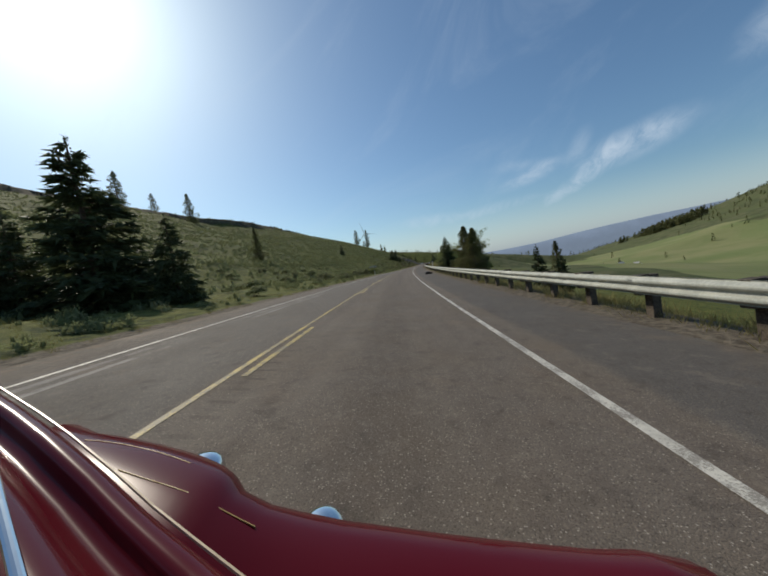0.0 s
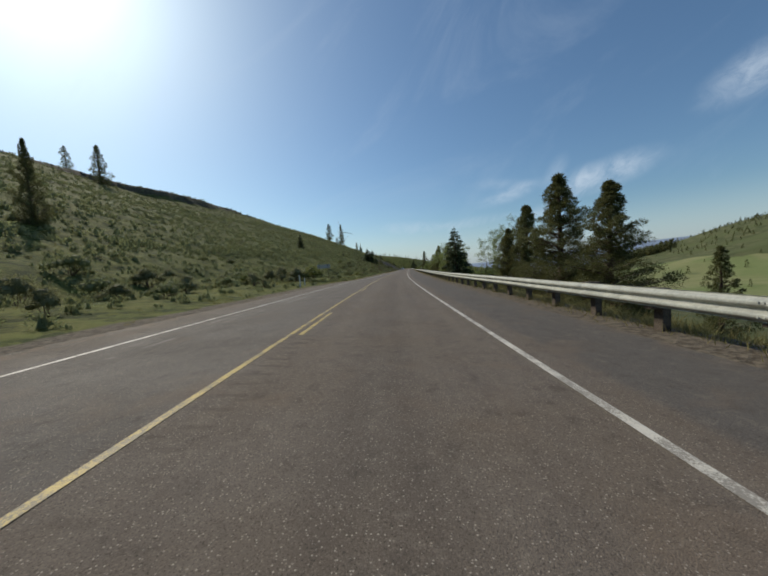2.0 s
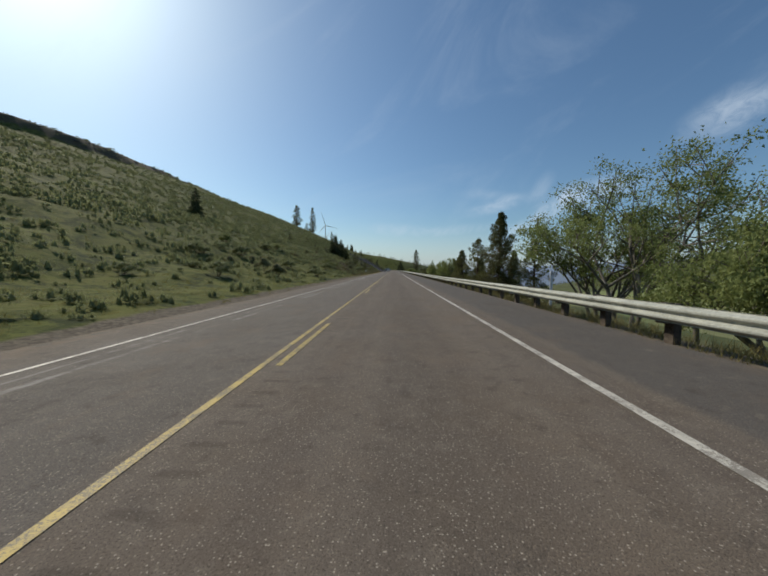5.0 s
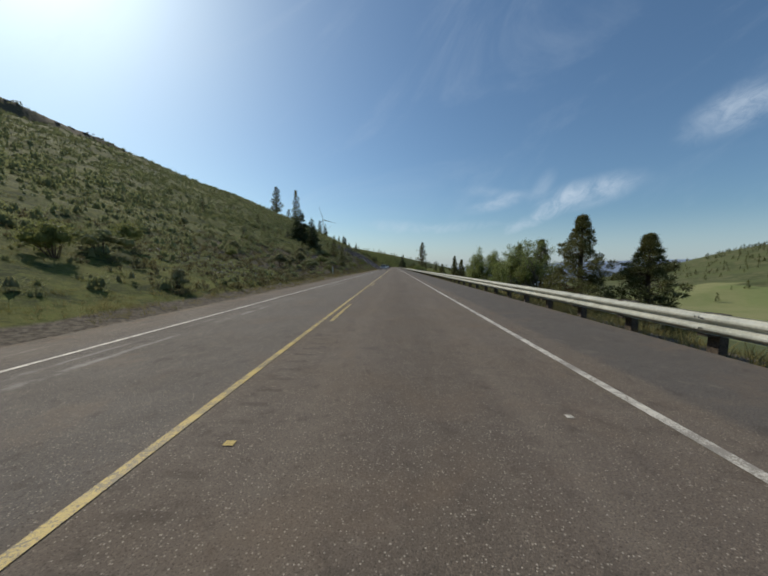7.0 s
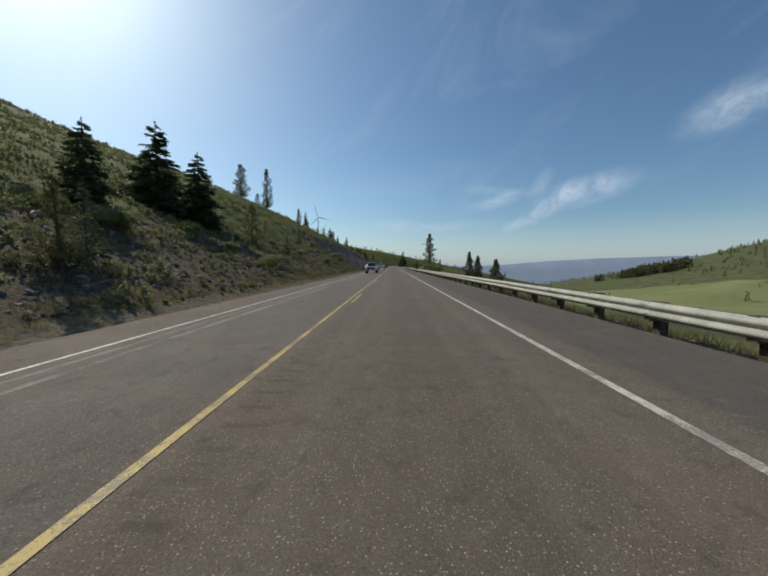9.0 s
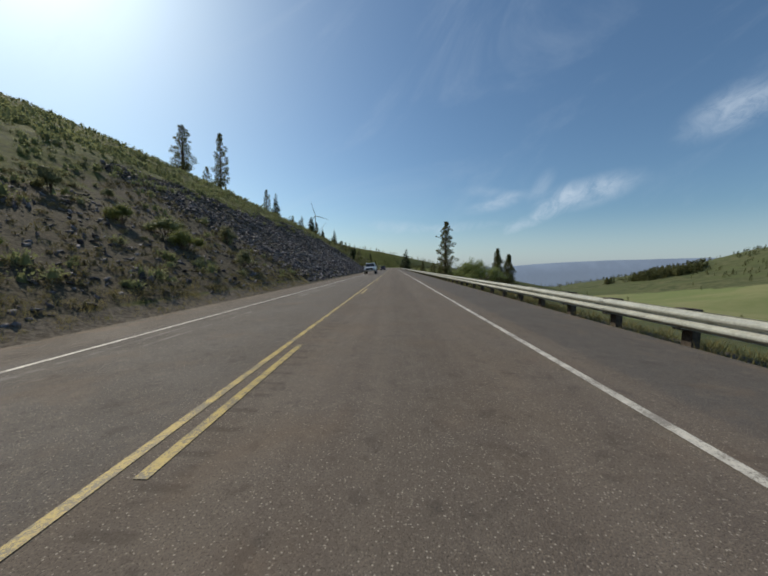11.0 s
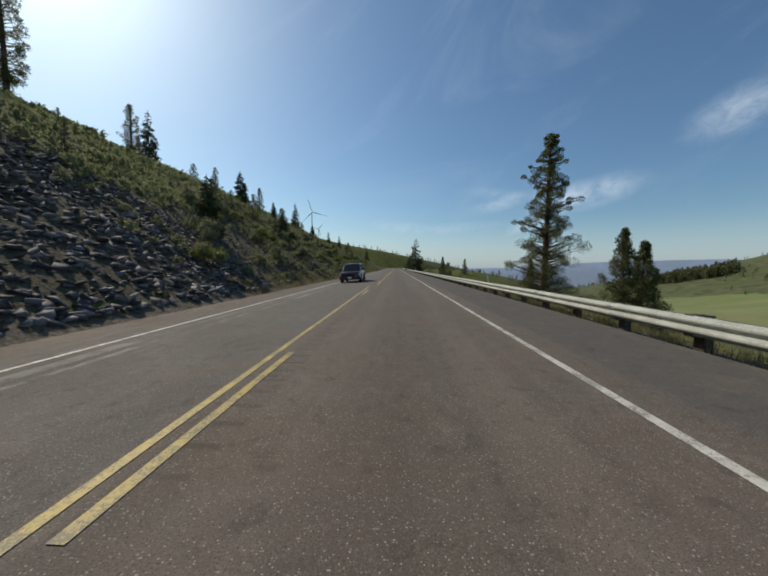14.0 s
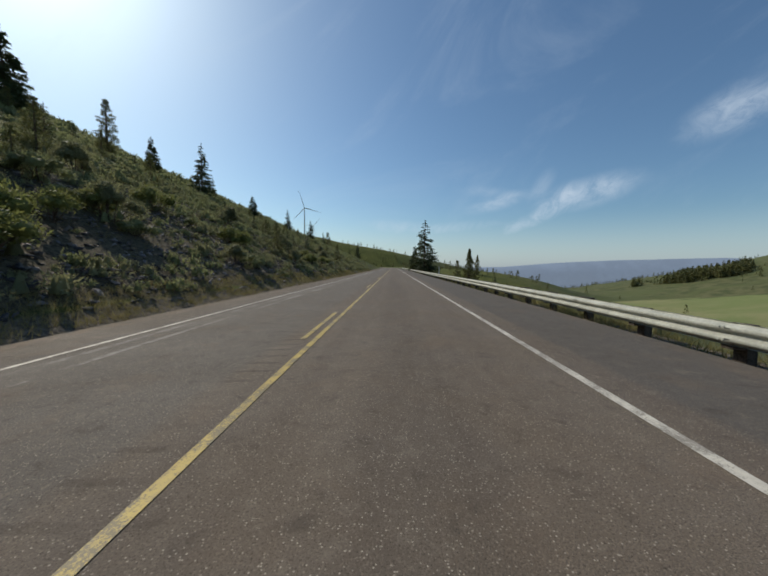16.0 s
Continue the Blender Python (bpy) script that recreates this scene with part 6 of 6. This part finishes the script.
        part("bed_cover", bm, BLACK_TRIM, car, "dark open load bed")
    r = 0.40 if pickup else 0.33
    for yy in (0.92, L - 1.05):
        for side in (-1, 1):
            wheel_at(car, side * (hw - 0.10), yy, r, 0.26)
            bm = bmesh.new()
            tube(bm, (side * (hw - 0.12), yy, r + 0.03), (side * (hw + 0.012), yy, r + 0.03), r + 0.07, r + 0.07, 28)
            part("wheel_arch", bm, BLACK_TRIM, car)
    return car


vehicle("pickup_truck", "white pickup truck with dark grille coming towards us", WHITE_CAR, 361.0, -4.08, (5.6, 2.0, 1.98, 1.55, 0.53), True)
vehicle("pickup_truck", "silver pickup truck in the oncoming lane", SILVER_CAR, 303, -3.75, (5.4, 1.95, 1.85, 1.5, 0.40), True)
vehicle("suv", "dark maroon sport utility vehicle in the oncoming lane", MAROON, 417.0, -3.75, (4.4, 1.78, 1.62, 1.10, 0.22), False)


# ---- the red car that sets off with the camera ----
def sheet(rows, drop):
    """A curved panel from rows of places, with its outer edges turned down by drop metres."""
    bm = bmesh.new()
    grid = [[bm.verts.new(p) for p in r] for r in rows]
    for a, b in zip(grid, grid[1:]):
        for i in range(len(a) - 1):
            bm.faces.new((a[i], a[i + 1], b[i + 1], b[i]))
    rim = [e for e in bm.edges if len(e.link_faces) == 1]
    made = bmesh.ops.extrude_edge_only(bm, edges=rim)["geom"]
    bmesh.ops.translate(bm, vec=(0, 0, -drop), verts=[g for g in made if isinstance(g, bmesh.types.BMVert)])
    bmesh.ops.recalc_face_normals(bm, faces=bm.faces)
    bmesh.ops.subdivide_edges(bm, edges=bm.edges, cuts=1, use_grid_fill=True, smooth=0.6)
    for f in bm.faces:
        f.smooth = True
    return bm


def stripe(points, width):
    """A thin painted line that follows a row of places."""
    bm = bmesh.new()
    pts = [Vector(p) for p in points]
    rows = []
    for i, p in enumerate(pts):
        d = (pts[min(i + 1, len(pts) - 1)] - pts[max(i - 1, 0)]).normalized()
        n = d.cross(Vector((0, 0, 1))).normalized() * width
        rows.append([bm.verts.new(p + n), bm.verts.new(p - n), bm.verts.new(p - n - Vector((0, 0, 0.004))), bm.verts.new(p + n - Vector((0, 0, 0.004)))])
    for a, b in zip(rows, rows[1:]):
        for k in range(4):
            bm.faces.new((a[k], a[(k + 1) % 4], b[(k + 1) % 4], b[k]))
    return bm


def make_red_car():
    car = tagged(new("roadster"), "deep red classic roadster with gold pinstripes and chrome lamps", "car")
    car.matrix_basis = pose(0.571, 0.0, 1.121, 0, 9.793, 9.156)
    # fender: a crest line swept over the wheel and along the running board
    crest = [(-0.76, 0.68, -0.365), (-0.63, 0.66, -0.359), (-0.518, 0.64, -0.364), (-0.404, 0.61, -0.37), (-0.328, 0.58, -0.373), (-0.276, 0.55, -0.378), (-0.244, 0.52, -0.388), (-0.136, 0.5, -0.41), (0.013, 0.47, -0.41), (0.159, 0.44, -0.403), (0.285, 0.41, -0.39), (0.392, 0.38, -0.376), (0.458, 0.36, -0.373)]
    rows = []
    for back, lift in ((0.05, -0.11), (0.02, -0.035), (0.0, 0.0), (-0.05, 0.018), (-0.12, 0.020), (-0.24, 0.0), (-0.5, -0.04), (-0.9, -0.08)):
        rows.append([(x, y + back, z + lift - (0.06 if i == len(crest) - 1 else 0.0)) for i, (x, y, z) in enumerate(crest)])
    part("fender", sheet(rows, 0.28), RED_CAR, car, "glossy deep red fender")
    # bonnet: one rolled edge, a shallow top and the drop to the cowl
    ridge = [Vector((-1.25, 0.78, -0.13)), Vector((-0.80, 0.60, -0.22)), Vector((-0.621, 0.53, -0.254)), Vector((-0.514, 0.48, -0.268)), Vector((-0.39, 0.42, -0.29)), Vector((-0.297, 0.37, -0.303)), Vector((-0.223, 0.33, -0.308)), Vector((-0.149, 0.29, -0.312)), Vector((-0.02, 0.22, -0.318))]
    side = Vector((-0.43, -0.90, 0.0))
    hood = []
    for q in ridge:
        hood.append([tuple(q + side * k + Vector((0, 0, dz))) for k, dz in ((-0.030, -0.11), (-0.010, -0.030), (0.0, 0.0), (0.012, 0.010), (0.030, 0.010), (0.036, -0.004), (0.055, -0.012), (0.085, 0.016), (0.12, 0.020), (0.16, 0.004), (0.22, -0.03))])
    part("hood", sheet(hood, 0.10), RED_CAR, car, "glossy deep red bonnet")
    part("hood_stripe", stripe([tuple(q + Vector((0.004, 0.006, 0.003))) for q in ridge], 0.0012), CREAM, car, "thin cream pinstripe")

    def on_fender(x, y):
        """The height of the fender's skin over a place."""
        skin = sorted((float(np.interp(x, [p[0] for p in r], [p[1] for p in r])), float(np.interp(x, [p[0] for p in r], [p[2] for p in r]))) for r in rows)
        return float(np.interp(y, [p[0] for p in skin], [p[1] for p in skin]))

    for run in ([(-0.60 + 0.035 * k, 0.60 - 0.0011 * k * k) for k in range(8)], [(-0.46 + 0.030 * k, 0.515 - 0.009 * k) for k in range(10)]):
        part("fender_stripe", stripe([(x, y, on_fender(x, y) + 0.0022) for x, y in run], 0.0007), GOLD, car, "thin gold pinstripe")
    for x, y, z, r in ((-0.385, 0.63, -0.424, 0.034), (-0.112, 0.535, -0.476, 0.036)):
        bm = bmesh.new()
        bmesh.ops.create_uvsphere(bm, u_segments=24, v_segments=14, radius=r)
        bmesh.ops.scale(bm, vec=(1.25, 1.5, 0.9), verts=bm.verts)
        bmesh.ops.translate(bm, vec=(x, y, z), verts=bm.verts)
        for f in bm.faces:
            f.smooth = True
        part("lamp_shell", bm, CHROME, car, "chrome lamp shell reflecting the sky")
    bm = bmesh.new()
    tube(bm, (-0.49, 0.365, -0.192), (-0.365, 0.28, -0.222), 0.005, 0.005, 14)
    tube(bm, (-0.365, 0.28, -0.222), (-0.268, 0.215, -0.243), 0.005, 0.005, 14)
    part("chrome_trim", bm, CHROME, car, "polished chrome trim")
    body = [ring(0.62, -0.98, -0.42, 0.35, 0.9, 0.12), ring(0.74, -1.0, -0.40, -0.2, 0.9, 0.12), ring(0.78, -1.0, -0.36, -1.2, 0.9, 0.14), ring(0.76, -1.0, -0.38, -2.4, 0.88, 0.14), ring(0.60, -0.9, -0.48, -3.0, 0.8, 0.14)]
    part("body", loft([[(x - 0.30, y, z) for x, y, z in r] for r in body]), RED_CAR, car)
    for yy in (0.10, -2.4):
        for x in (-1.02, 0.42):
            bm = bmesh.new()
            tube(bm, (x - 0.09, yy, -0.86), (x + 0.09, yy, -0.86), 0.32, 0.32, 28)
            part("wheel", bm, RUBBER, car, "black rubber tyre")
    return car


CREAM = plain("cream_pinstripe", (0.50, 0.38, 0.24), (0.58, 0.46, 0.30), 4.0, 0.35, bump=0.0)
GOLD = plain("gold_pinstripe", (0.42, 0.27, 0.08), (0.52, 0.36, 0.14), 20.0, 0.35)
make_red_car()
